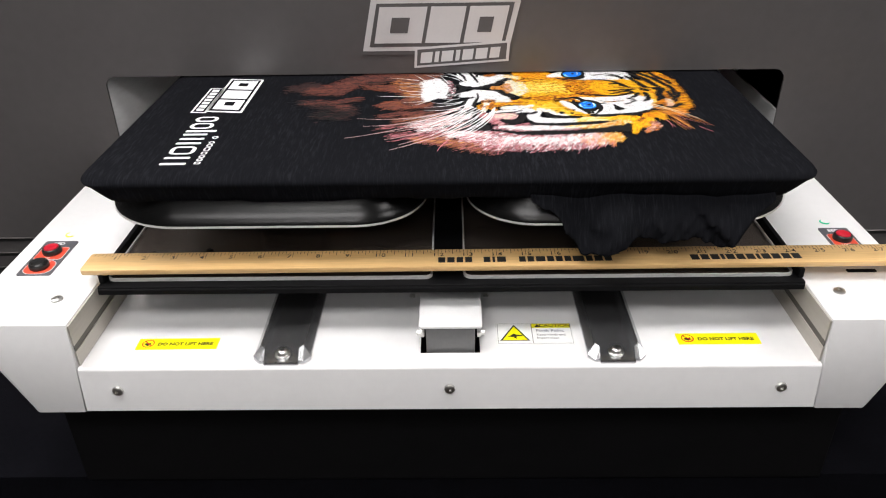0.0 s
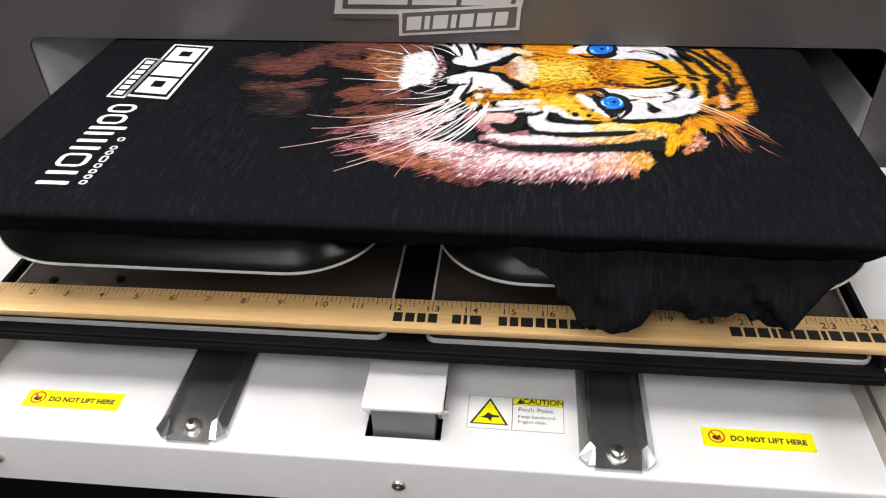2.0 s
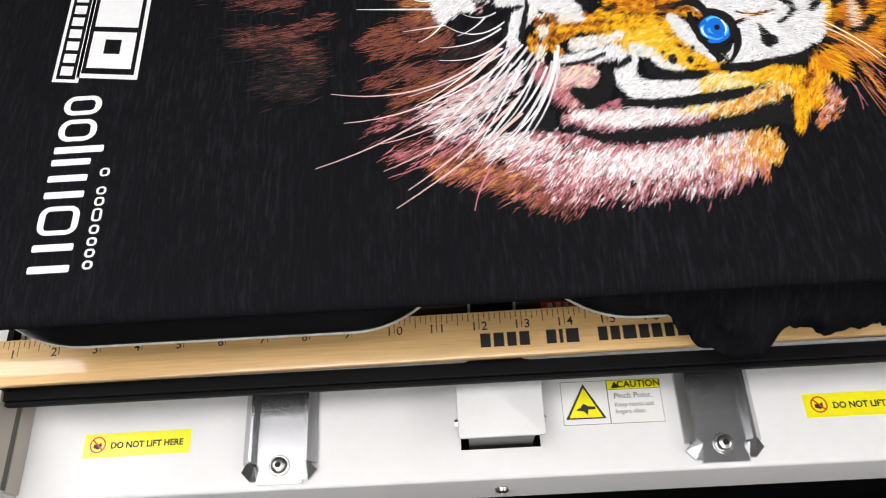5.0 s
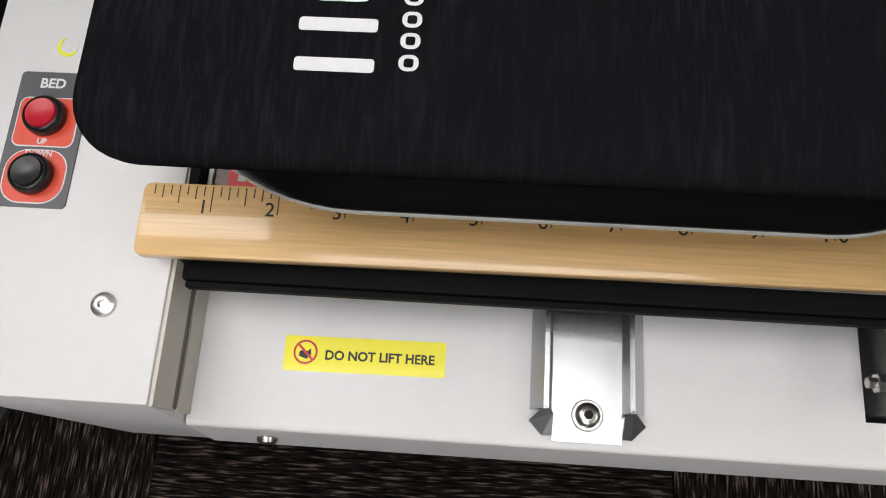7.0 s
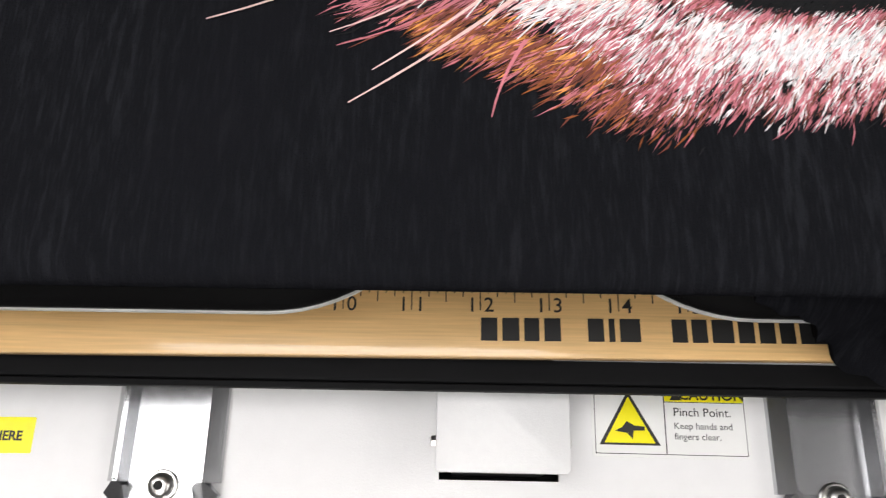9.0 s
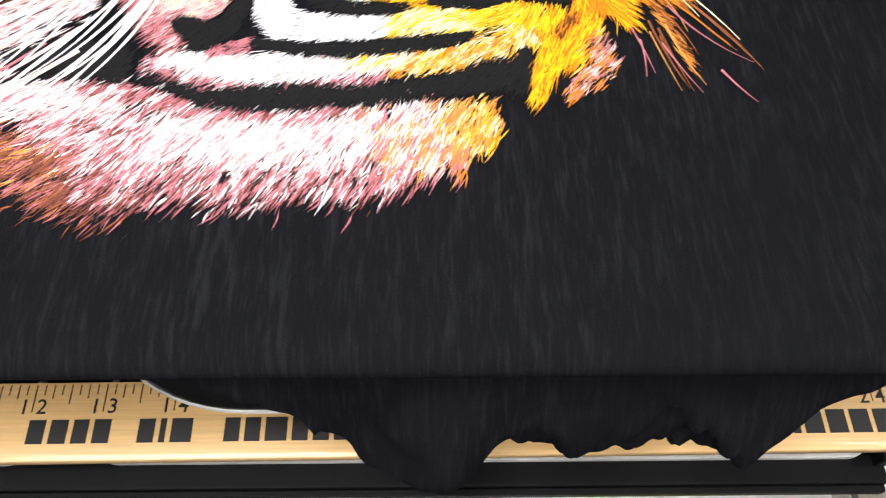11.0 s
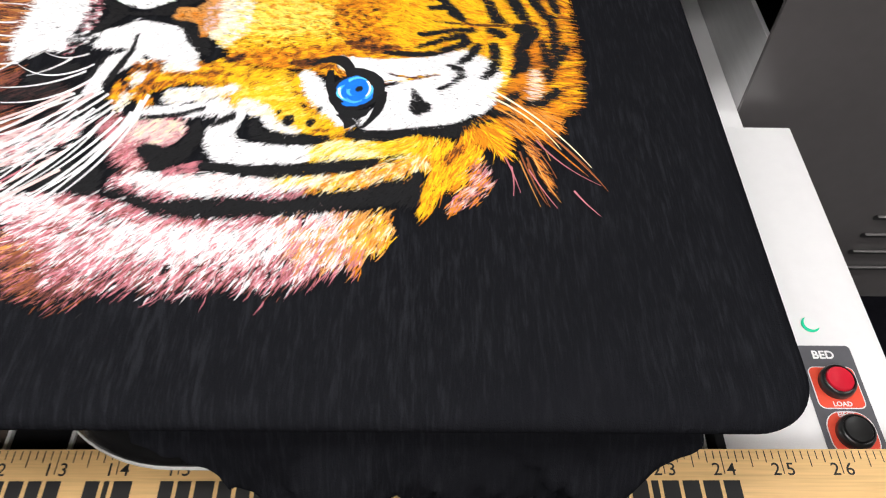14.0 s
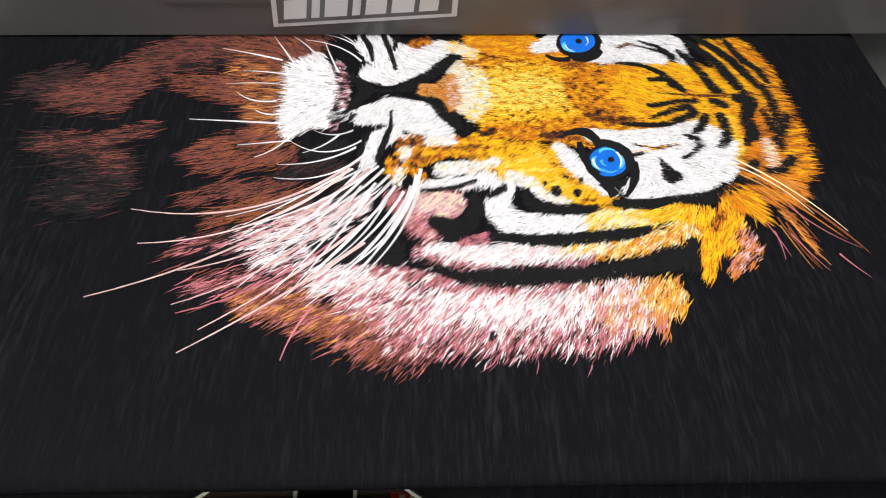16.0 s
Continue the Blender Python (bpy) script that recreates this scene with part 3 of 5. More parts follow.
def hood(p):
    """Large dark grey cover with a wide opening for the bed."""
    x1, z0, z1 = 0.80, -0.165, 0.62
    r = 0.012
    out = [(-x1, z0), (SLOT_L, z0), (SLOT_L, SLOT_TOP - r)]
    out += [(SLOT_L + r - r * math.cos(radians(a)), SLOT_TOP - r + r * math.sin(radians(a))) for a in (22, 45, 67, 90)]
    out += [(SLOT_R - r + r * math.sin(radians(a)), SLOT_TOP - r + r * math.cos(radians(a))) for a in (0, 22, 45, 67)]
    out += [(SLOT_R, SLOT_TOP - r), (SLOT_R, z0), (x1, z0), (x1, z1), (-x1, z1)]
    bm = prism(out, 0.0, 0.003, put=lambda a, b, c: (a, HOOD_Y + c, b))
    h = part("hood_front", bm, HOOD_PAINT, p, "dark grey painted front cover with a wide slot")
    part("hood_shell", box(-x1, x1, HOOD_Y + 0.42, HOOD_Y + 0.425, z0, z1), HOOD_PAINT, p)
    bm = bmesh.new()
    box(-x1, x1, HOOD_Y + 0.003, HOOD_Y + 0.42, z1 - 0.003, z1, bm=bm)
    box(-x1, -x1 + 0.003, HOOD_Y + 0.003, HOOD_Y + 0.42, z0, z1 - 0.003, bm=bm)
    box(x1 - 0.003, x1, HOOD_Y + 0.003, HOOD_Y + 0.42, z0, z1 - 0.003, bm=bm)
    part("hood_sides", bm, HOOD_PAINT, p)
    logo_shapes(h)
    # guide plates inside the slot
    part("guide_plate", box(SLOT_R + 0.0005, SLOT_R + 0.0035, HOOD_Y + 0.004, HOOD_Y + 0.32, -0.02, 0.0955), GUIDE_METAL, p, "grey steel guide plate inside the slot")
    part("guide_plate", prism([(SLOT_L - 0.004, HOOD_Y + 0.005), (SLOT_L + 0.0, HOOD_Y + 0.004), (-0.3125, HOOD_Y + 0.15), (-0.3165, HOOD_Y + 0.152)], TOWER_TOP, 0.1435), GUIDE_METAL, p, "angled grey steel guide plate inside the slot")
    part("guide_plate", box(BASE_R + 0.001, SLOT_R, 0.3115, HOOD_Y + 0.32, TOWER_TOP - 0.004, TOWER_TOP - 0.001), WHITE_PAINT, p, "white housing top inside the slot")
    part("guide_plate", box(SLOT_L, BASE_L - 0.001, 0.3115, HOOD_Y + 0.32, TOWER_TOP - 0.004, TOWER_TOP - 0.001), WHITE_PAINT, p, "white housing top inside the slot")
    # added black sheets stand in for the shade deep inside the slot
    part("slot_back_shade", box(-0.5, 0.5, HOOD_Y + 0.321, HOOD_Y + 0.325, -0.02, 0.3), RECESS_SHADE, p)
    part("slot_side_shade", box(0.44, 0.444, HOOD_Y + 0.004, HOOD_Y + 0.32, -0.02, 0.3), RECESS_SHADE, p)
    # louvres low on both wings
    for s in (-1, 1):
        for k in range(4):
            a, c = sorted((s * 0.505, s * 0.66))
            zz = -0.060 - 0.021 * k
            l = part("louvre", prism(rounded(a, c, zz - 0.0026, zz + 0.0026, 0.0024, 4), 0.0006, 0.0009, put=lambda u, v, w: (u, HOOD_Y - w, v)), RECESS_SHADE, h, "dark vent slot")
            part("louvre_lip", box(a + 0.002, c - 0.002, HOOD_Y - 0.0035, HOOD_Y - 0.001, zz + 0.0022, zz + 0.0036, 0.0006, seg=1), HOOD_PAINT, l)
    part("side_window", box(0.515, 0.56, HOOD_Y - 0.0012, HOOD_Y - 0.0004, 0.172, 0.192), RECESS_SHADE, h, "dark recess in the cover")
    return h


def printer():
    p = thing("garment_printer", "white and dark grey flatbed garment printer on the table", "printer", (0, 0.2, -0.165))
    part("chassis", box(-0.355, 0.355, 0.03, 0.318, -0.165, -0.0445, 0.002), BLACK, p, "black chassis under the cover")
    cover = base_cover(p)
    towers = {s: tower(p, s) for s in (-1, 1)}
    button_panel(p, -1, 0.0770, ("BED", "UP", "DOWN"))
    button_panel(p, 1, 0.0890, ("BED", "LOAD", "EJECT"))
    for cx in (-0.1395, 0.1385):
        rail(p, cx)
    lever(p)
    no_lift_sticker(p, -0.2345, 0.0312, 0.5)
    no_lift_sticker(p, 0.2298, 0.0332)
    caution_sticker(p)
    hood(p)


printer()


# ---- bed, trays and platens ----
def tray(p, x0, x1):
    t = part("tray", prism(rounded(x0 + 0.0012, x1 - 0.0012, 0.0604, 0.34, 0.006, 5), 0.0467, 0.0478), TRAY_DARK, p, "dark glossy metal tray")
    bm = bmesh.new()
    a, b = rounded(x0, x1, 0.0588, 0.341, 0.007, 5), rounded(x0 + 0.0016, x1 - 0.0016, 0.0604, 0.3394, 0.0056, 5)
    n = len(a)
    ring = [[bm.verts.new((x, y, z)) for x, y in o] for o, z in ((a, 0.0467), (a, 0.0496), (b, 0.0496), (b, 0.0478))]
    for u, v in zip(ring, ring[1:]):
        for i in range(n):
            bm.faces.new((u[i], u[(i + 1) % n], v[(i + 1) % n], v[i]))
    part("tray_rim", bm, TRAY_EDGE, t, "bright metal rim")
    return t


def platen(p, x0, x1):
    """Dished dark board with rounded corners and a pale lower edge."""
    left = x0 < -0.1
    big, small = 0.075, 0.060
    def outline(inset, grow=0.0):
        a0, a1, c0, c1 = x0 + inset - grow, x1 - inset + grow, 0.0635 + inset - grow, 0.45 - inset + grow
        pts = []
        for cx, cy, rr, a in ((a1, c1, 0.05, 0), (a0, c1, 0.05, 90), (a0, c0, big if left else small, 180), (a1, c0, small if left else big, 270)):
            rr = rr - inset + grow
            ox, oy = cx + (-rr if a in (0, 270) else rr), cy + (-rr if a in (0, 90) else rr)
            pts += [(ox + rr * math.cos(radians(a + 90 * i / 16)), oy + rr * math.sin(radians(a + 90 * i / 16))) for i in range(17)]
        return pts
    bm = bmesh.new()
    levels = ((0.0, 0.0975), (0.0005, 0.1000), (0.0045, 0.1045), (0.010, 0.112), (0.014, 0.126))
    rings = []
    for inset, z in levels:
        rings.append([bm.verts.new((x, y, z)) for x, y in outline(inset)])
    n = len(rings[0])
    for u, v in zip(rings, rings[1:]):
        for i in range(n):
            bm.faces.new((u[i], u[(i + 1) % n], v[(i + 1) % n], v[i]))
    bm.faces.new(rings[0][::-1])
    bm.faces.new(rings[-1])
    b = part("platen_board", bm, PLATEN, p, "dark rounded platen board", smooth=True)
    bm = bmesh.new()
    a = outline(0.0, 0.0006)
    part("platen_edge", prism(a, 0.0958, 0.0976, bm=bm), PLATEN_EDGE, b, "pale lower edge of the platen")
    part("platen_post", box((x0 + x1) / 2 - 0.03, (x0 + x1) / 2 + 0.03, 0.18, 0.26, 0.0479, 0.0957), BLACK, b)


def bed():
    b = thing("printer_bed", "black sliding bed with two trays and two platens", "printer bed", (0, 0.2, 0.04))
    part("bed_plate", box(-0.3015, 0.3015, 0.050, 0.345, 0.0405, 0.0466, 0.0012), BLACK, b, "black bed plate")
    part("bed_lip", box(-0.300, 0.300, 0.0472, 0.0498, 0.0405, 0.0455, 0.0006), BLACK, b)
    for s in (-1, 1):
        a, c = sorted((s * 0.2968, s * 0.3013))
        part("bed_side_rail", box(a, c, 0.0560, 0.344, 0.0467, 0.0555, 0.0006), BLACK, b, "black rail along the side of the bed")
    for sx in (-0.1385, 0.1395):
        part("bed_slider", box(sx - 0.012, sx + 0.012, 0.17, 0.32, 0.0036, 0.0404), BLACK, b)
    tray(b, -0.2960, -0.0140)
    tray(b, 0.0125, 0.2950)
    for x0, y0 in ((-0.2885, 0.0885), (0.030, 0.086)):
        l = part("red_label", box(x0, x0 + 0.02, y0, y0 + 0.009, 0.0479, 0.0481), material("red_label_print", (0.75, 0.05, 0.06), 0.4), b, "red and white printed label")
        for k in range(3):
            part("label_bar", box(x0 + 0.004 + 0.005 * k, x0 + 0.007 + 0.005 * k, y0 + 0.002, y0 + 0.008, 0.0482, 0.0483), LABEL_WHITE, l)
    for sx, sy in ((-0.2695, 0.102), (-0.2195, 0.1065)):
        part("tray_screw", lathe([(0.0034, 0.0478), (0.0034, 0.0492), (0.0026, 0.0500), (0.0012, 0.0501)], Matrix.Translation((sx, sy, 0)), 14), BLACK, b, "small black screw", smooth=True)
    platen(b, -0.3025, -0.0195)
    platen(b, 0.0165, 0.2995)


bed()


# ---- yardstick ----
def yardstick():
    m = pose(-0.3142, 0.0826, 0.0, 0, 0, 0.36)
    lo, hi = 0.0556, 0.0606
    y = thing("yardstick", "varnished wooden yardstick with black inch marks", "ruler", (0, 0.07, lo))
    def put(a, b, c):
        return m @ Vector((a, b, c))
    bm = prism(rounded(-0.0014, 0.9145, -0.0275, 0.0012, 0.0032, 5), lo, hi, put=put)
    bmesh.ops.recalc_face_normals(bm, faces=bm.faces)
    top = [e for e in bm.edges if len(e.link_faces) == 2 and e.calc_face_angle(0) > 0.8]
    bmesh.ops.bevel(bm, geom=top, offset=0.0006, segments=2, profile=0.5, affect="EDGES")
    part("stick", bm, WOOD, y, smooth=True)
    bm = bmesh.new()
    for k in range(1, 36 * 8):
        x = k * 0.0254 / 8
        ln = 0.0102 if k % 8 == 0 else 0.0072 if k % 4 == 0 else 0.0052 if k % 2 == 0 else 0.0038
        q = [put(a, b, hi + 0.00012) for a, b in ((x - 0.00022, 0.0002 - ln), (x + 0.00022, 0.0002 - ln), (x + 0.00022, 0.0002), (x - 0.00022, 0.0002))]
        bm.faces.new([bm.verts.new(v) for v in q])
    part("printed_scale", bm, INK, y)
    for k in range(1, 36):
        s = str(k)
        if len(s) == 1:
            words(s, 0.0078, m @ pose(k * 0.0254 - 0.0030, -0.0082, hi + 0.0001), INK, "numeral", y, bold=0.004)
        else:
            words(s[0], 0.0078, m @ pose(k * 0.0254 - 0.0030, -0.0082, hi + 0.0001), INK, "numeral", y, bold=0.004)
            words(s[1], 0.0078, m @ pose(k * 0.0254 + 0.0032, -0.0082, hi + 0.0001), INK, "numeral", y, bold=0.004)
    # printed maker's line as plain dark bars, one a letter
    def bars(x, widths, gap):
        for w in widths:
            part("printed_bar", prism([(x, -0.0214), (x + w, -0.0214), (x + w, -0.0128), (x, -0.0128)], hi + 0.0001, hi + 0.00016, put=put), INK, y)
            x += w + gap
    bars(0.3050, (0.0060, 0.0062, 0.0055, 0.0060), 0.0018)
    bars(0.3440, (0.0058, 0.0022, 0.0075), 0.0018)
    bars(0.3745, (0.0055, 0.0056, 0.0078, 0.0058, 0.0058, 0.0055, 0.0095, 0.0055, 0.0070, 0.0060), 0.0017)
    bars(0.5215, (0.0070, 0.0070, 0.0070, 0.0030, 0.0070, 0.0070, 0.0070, 0.0030, 0.0070, 0.0070, 0.0070, 0.0070), 0.0016)


yardstick()


# ---- shirt ----
def t_shirt():
    sh = thing("t_shirt", "black printed T-shirt stretched over the printer platen", "t-shirt", (0, 0.2, 0.12))
    bm = bmesh.new()
    levels = [(0.030, 0.1215), (0.0125, 0.1165), (0.0105, 0.1180), (0.0065, 0.1255), (0.0028, 0.1325), (0.0004, 0.1352), (0.0, 0.1372), (0.0010, 0.1392), (0.0030, 0.1408), (0.0065, 0.1421), (0.0105, 0.1428), (0.0150, 0.143)]
    rings = []
    for k, (inset, z) in enumerate(levels):
        side = inset * (1.5 if z < 0.14 else 1.0)
        o = rounded(-0.3035 + side, 0.3010 - side, 0.0600 + inset, 0.60 - inset, max(0.022 - 0.5 * inset, 0.004), 10)
        dense = []
        for i, (x, y) in enumerate(o):
            nx, ny = o[(i + 1) % len(o)]
            d = math.hypot(nx - x, ny - y)
            steps = max(1, int(d / 0.006))
            dense += [(x + (nx - x) * q / steps, y + (ny - y) * q / steps) for q in range(steps)]
        rings.append((dense, z, k))
    count = min(len(r[0]) for r in rings)
    loops = []
    for dense, z, k in rings:
        line = []
        for i in range(count):
            f = i * len(dense) / count
            j = int(f)
            x0, y0 = dense[j]
            x1, y1 = dense[(j + 1) % len(dense)]
            x, y = x0 + (x1 - x0) * (f - j), y0 + (y1 - y0) * (f - j)
            w = {0: 1, 1: 1, 2: 1, 3: 0.6, 4: 0.3}.get(k, 0.0)
            dz = w * (0.0030 * noise.noise((x * 14, y * 14, 0.3)) + 0.0016 * noise.noise((x * 60, y * 60, 2.0)))
            line.append(bm.verts.new((x, y, z + dz)))
        loops.append(line)
    for u, v in zip(loops, loops[1:]):
        for i in range(count):
            bm.faces.new((u[i], u[(i + 1) % count], v[(i + 1) % count], v[i]))
    bm.faces.new(loops[-1])
    part("shirt_body", bm, SHIRT, sh, smooth=True)

    # gathered cloth hanging at the front
    def bell(x, c, w):
        return math.exp(-((x - c) / w) ** 2)
    bm = bmesh.new()
    cols, rows = 120, 26
    grid = []
    for c in range(cols + 1):
        x = 0.068 + 0.200 * c / cols
        e = min(1.0, (x - 0.068) / 0.03, (0.268 - x) / 0.042)
        e = max(e, 0.0) ** 0.7
        yf = 0.0635 - e * (0.004 + 0.022 * bell(x, 0.136, 0.015) + 0.012 * bell(x, 0.236, 0.016) + 0.006 * bell(x, 0.182, 0.03))
        zb = 0.118 - e * (0.012 + 0.016 * min(1.0, max(0.0, (x - 0.088) / 0.012)) + 0.014 * max(bell(x, 0.128, 0.019), bell(x, 0.114, 0.012)) + 0.016 * bell(x, 0.231, 0.018) + 0.005 * bell(x, 0.178, 0.028) - 0.012 * bell(x, 0.27, 0.012))
        line = []
        for r in range(rows + 1):
            f = r / rows
            if f < 0.6:
                g = f / 0.6
                y = 0.075 + (yf - 0.075) * math.sin(g * math.pi / 2)
                z = 0.124 + (zb - 0.124) * (g ** 1.15)
            else:
                g = (f - 0.6) / 0.4
                y = yf + (0.100 - yf) * g
                z = zb + 0.003 * math.sin(g * math.pi) * -1 + 0.030 * g * g
            n1 = 1.6 * noise.noise((x * 60 + z * 50, z * 22, 1.7)) + 0.9 * (0.5 - abs(noise.noise((x * 105 - z * 60, z * 45, 5.1))) * 2)
            line.append(bm.verts.new((x + 0.0012 * n1, y + e * 0.0032 * n1, min(max(z + e * 0.0022 * n1, 0.066), 0.134))))
        grid.append(line)
    for u, v in zip(grid, grid[1:]):
        for r in range(rows):
            bm.faces.new((u[r], v[r], v[r + 1], u[r + 1]))
    part("gathered_cloth", bm, SHIRT, sh, "loose gathered cloth hanging at the front", smooth=True)
    return sh


shirt = t_shirt()

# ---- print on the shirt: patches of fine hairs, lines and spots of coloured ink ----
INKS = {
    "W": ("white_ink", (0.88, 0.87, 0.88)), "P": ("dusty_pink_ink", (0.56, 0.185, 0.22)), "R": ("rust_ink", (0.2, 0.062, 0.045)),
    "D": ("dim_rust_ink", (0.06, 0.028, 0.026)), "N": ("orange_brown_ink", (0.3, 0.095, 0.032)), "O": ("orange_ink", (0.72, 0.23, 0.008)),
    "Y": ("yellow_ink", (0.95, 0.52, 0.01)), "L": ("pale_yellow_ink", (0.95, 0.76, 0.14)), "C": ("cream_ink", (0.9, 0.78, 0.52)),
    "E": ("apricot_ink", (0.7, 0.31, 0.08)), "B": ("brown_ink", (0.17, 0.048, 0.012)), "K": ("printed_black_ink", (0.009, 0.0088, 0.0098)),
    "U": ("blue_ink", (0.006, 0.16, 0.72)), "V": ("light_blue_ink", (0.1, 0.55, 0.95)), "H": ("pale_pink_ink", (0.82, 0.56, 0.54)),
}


def ink_material(name, colour):
    """Ink on knit: each hair a little lighter or darker than the next."""
    m = material(name, colour, 0.8, var=0.15, scale=220, bump=0.3, bump_scale=1400, spec=0.2)
    nt = m.node_tree
    b = nt.nodes["Principled BSDF"]
    link = b.inputs["Base Color"].links[0]
    geo, rng_node, mul = nt.nodes.new("ShaderNodeNewGeometry"), nt.nodes.new("ShaderNodeMapRange"), nt.nodes.new("ShaderNodeVectorMath")
    rng_node.inputs[3].default_value, rng_node.inputs[4].default_value = 0.72, 1.18
    mul.operation = "SCALE"
    nt.links.new(geo.outputs["Random Per Island"], rng_node.inputs[0])
    nt.links.new(link.from_socket, mul.inputs[0])
    nt.links.new(rng_node.outputs[0], mul.inputs["Scale"])
    nt.links.new(mul.outputs[0], b.inputs["Base Color"])
    return m


INK_MATS = {k: ink_material(n, c) for k, (n, c) in INKS.items()}
PRINT_Z = 0.1433
rng = np.random.default_rng(7)
ink_layers = {}
patches, lies = [], []


def layer_of(colour, layer):
    return ink_layers.setdefault((layer, colour), ([], []))


def fur(inks, soft, length, *nodes):
    """A patch of hairs along a chain of nodes (x, y, reach) in millimetres; later patches cover earlier ones."""
    patches.append(("".join(sorted(inks, key=lambda k: -sum(INKS[k][1]))), soft, length, nodes))


def lie(x, y, degrees):
    """The way in which the hairs lie near (x, y)."""
    lies.append((x, y, math.cos(radians(degrees)), math.sin(radians(degrees))))


def reach_of(nodes, x, y):
    """Distance outside a chain of nodes; reaches are longer along y by half."""
    near = np.full(x.shape, 1e9)
    for (x0, y0, r0), (x1, y1, r1) in zip(nodes, nodes[1:] or nodes):
        dx, dy = (x1 - x0) * 1.5, y1 - y0
        f = np.clip(((x - x0) * 1.5 * dx + (y - y0) * dy) / max(dx * dx + dy * dy, 1e-6), 0, 1)
        near = np.minimum(near, np.hypot((x - x0) * 1.5 - f * dx, y - y0 - f * dy) - r0 - (r1 - r0) * f)
    return near


def comb(count):
    """Sow hairs over the print; each takes the ink of the topmost patch at its root."""
    x, y = rng.uniform(-180, 262, count), rng.uniform(96, 336, count)
    owner = np.full(count, -1)
    for k, (inks, soft, length, nodes) in enumerate(patches):
        owner[reach_of(nodes, x, y) < soft * rng.normal(0, 0.75, count)] = k
    lengths = np.array([p[2] for p in patches], float)
    half = 0.13 + 0.018 * lengths
    keep = (owner >= 0) & (rng.random(count) < np.clip(0.95 / (lengths * half), 0.1, 1)[owner])
    x, y, owner = x[keep], y[keep], owner[keep]
    n = len(x)
    ux, uy = np.zeros(n), np.zeros(n)
    for lx, ly, c, s in lies:
        w = 1 / (((x - lx) * 1.5) ** 2 + (y - ly) ** 2 + 9) ** 2
        ux, uy = ux + w * c, uy + w * s
    turn = np.arctan2(uy, ux) + rng.normal(0, 0.15, n)
    ln = lengths[owner] * rng.uniform(0.45, 1.15, n)
    w = half[owner] * rng.uniform(0.5, 1.3, n)
    ux, uy = np.cos(turn), np.sin(turn)
    x, y = x - ux * ln * 0.4, y - uy * ln * 0.4
    bow = rng.normal(0, 0.05, n) * ln
    mx, my = x + ux * ln * 0.42 - uy * bow, y + uy * ln * 0.42 + ux * bow
    mark = np.array([p[0] == "K" for p in patches])[owner]
    z = PRINT_Z * 1000 + rng.uniform(0.04, 0.16, n) + 0.1 * mark
    sx, sy = -uy * w, ux * w
    corners = np.stack([np.stack([x, y, z], 1), np.stack([mx - sx, my - sy, z], 1), np.stack([x + ux * ln, y + uy * ln, z], 1), np.stack([mx + sx, my + sy, z], 1)], 1) / 1000
    clump = np.array([noise.noise((px * 0.3, py * 0.3, 0.0)) + 0.6 * noise.noise((px * 0.9, py * 0.9, 4.0)) for px, py in zip(x, y)])
    pick = np.clip(0.5 + 0.85 * clump + rng.uniform(-0.28, 0.28, n), 0, 0.999)
    ink = np.array([patches[o][0][int(f * len(patches[o][0]))] for o, f in zip(owner, pick)])
    for colour in sorted(set(ink)):
        vs = corners[ink == colour].reshape(-1, 3)
        layer = layer_of(colour, 1)
        layer[0].extend(map(tuple, vs.tolist()))
        layer[1].extend((q, q + 1, q + 2, q + 3) for q in range(0, len(vs), 4))


blob_count = 0


def blob(colour, x, y, ax, ay, bx, by, ragged):
    """A round spot with an uneven edge: centre and two half axes in millimetres."""
    global blob_count
    blob_count += 1
    n = 90
    vs, fs = layer_of(colour, 3)
    z = PRINT_Z + 0.00028 + 0.00001 * blob_count
    k = len(vs)
    vs.append((x / 1000, y / 1000, z))
    for i in range(n):
        t = 2 * math.pi * i / n
        r = 1 + ragged * (rng.random() - 0.6) * 2
        vs.append(((x + r * (ax * math.cos(t) + bx * math.sin(t))) / 1000, (y + r * (ay * math.cos(t) + by * math.sin(t))) / 1000, z))
    fs.extend((k, k + 1 + i, k + 1 + (i + 1) % n) for i in range(n))


def stroke(colour, x0, y0, x1, y1, bend, w0, w1, layer):
    """One curved, tapered line."""
    dx, dy = x1 - x0, y1 - y0
    ln = math.hypot(dx, dy)
    n = 12
    z = PRINT_Z + 0.00029 + 0.00005 * (layer - 4) + 0.00002 * rng.random()
    vs, fs = layer_of(colour, layer)
    k = len(vs)
    for i in range(n + 1):
        f = i / n
        b = bend * 4 * f * (1 - f)
        w = (w0 + (w1 - w0) * f) * 0.5 * (0.9 + 0.2 * rng.random())
        cx, cy = x0 + dx * f - dy * b, y0 + dy * f + dx * b
        vs += [((cx - dy / ln * w) / 1000, (cy + dx / ln * w) / 1000, z), ((cx + dy / ln * w) / 1000, (cy - dx / ln * w) / 1000, z)]
    fs.extend((k + 2 * i, k + 2 * i + 1, k + 2 * i + 3, k + 2 * i + 2) for i in range(n))


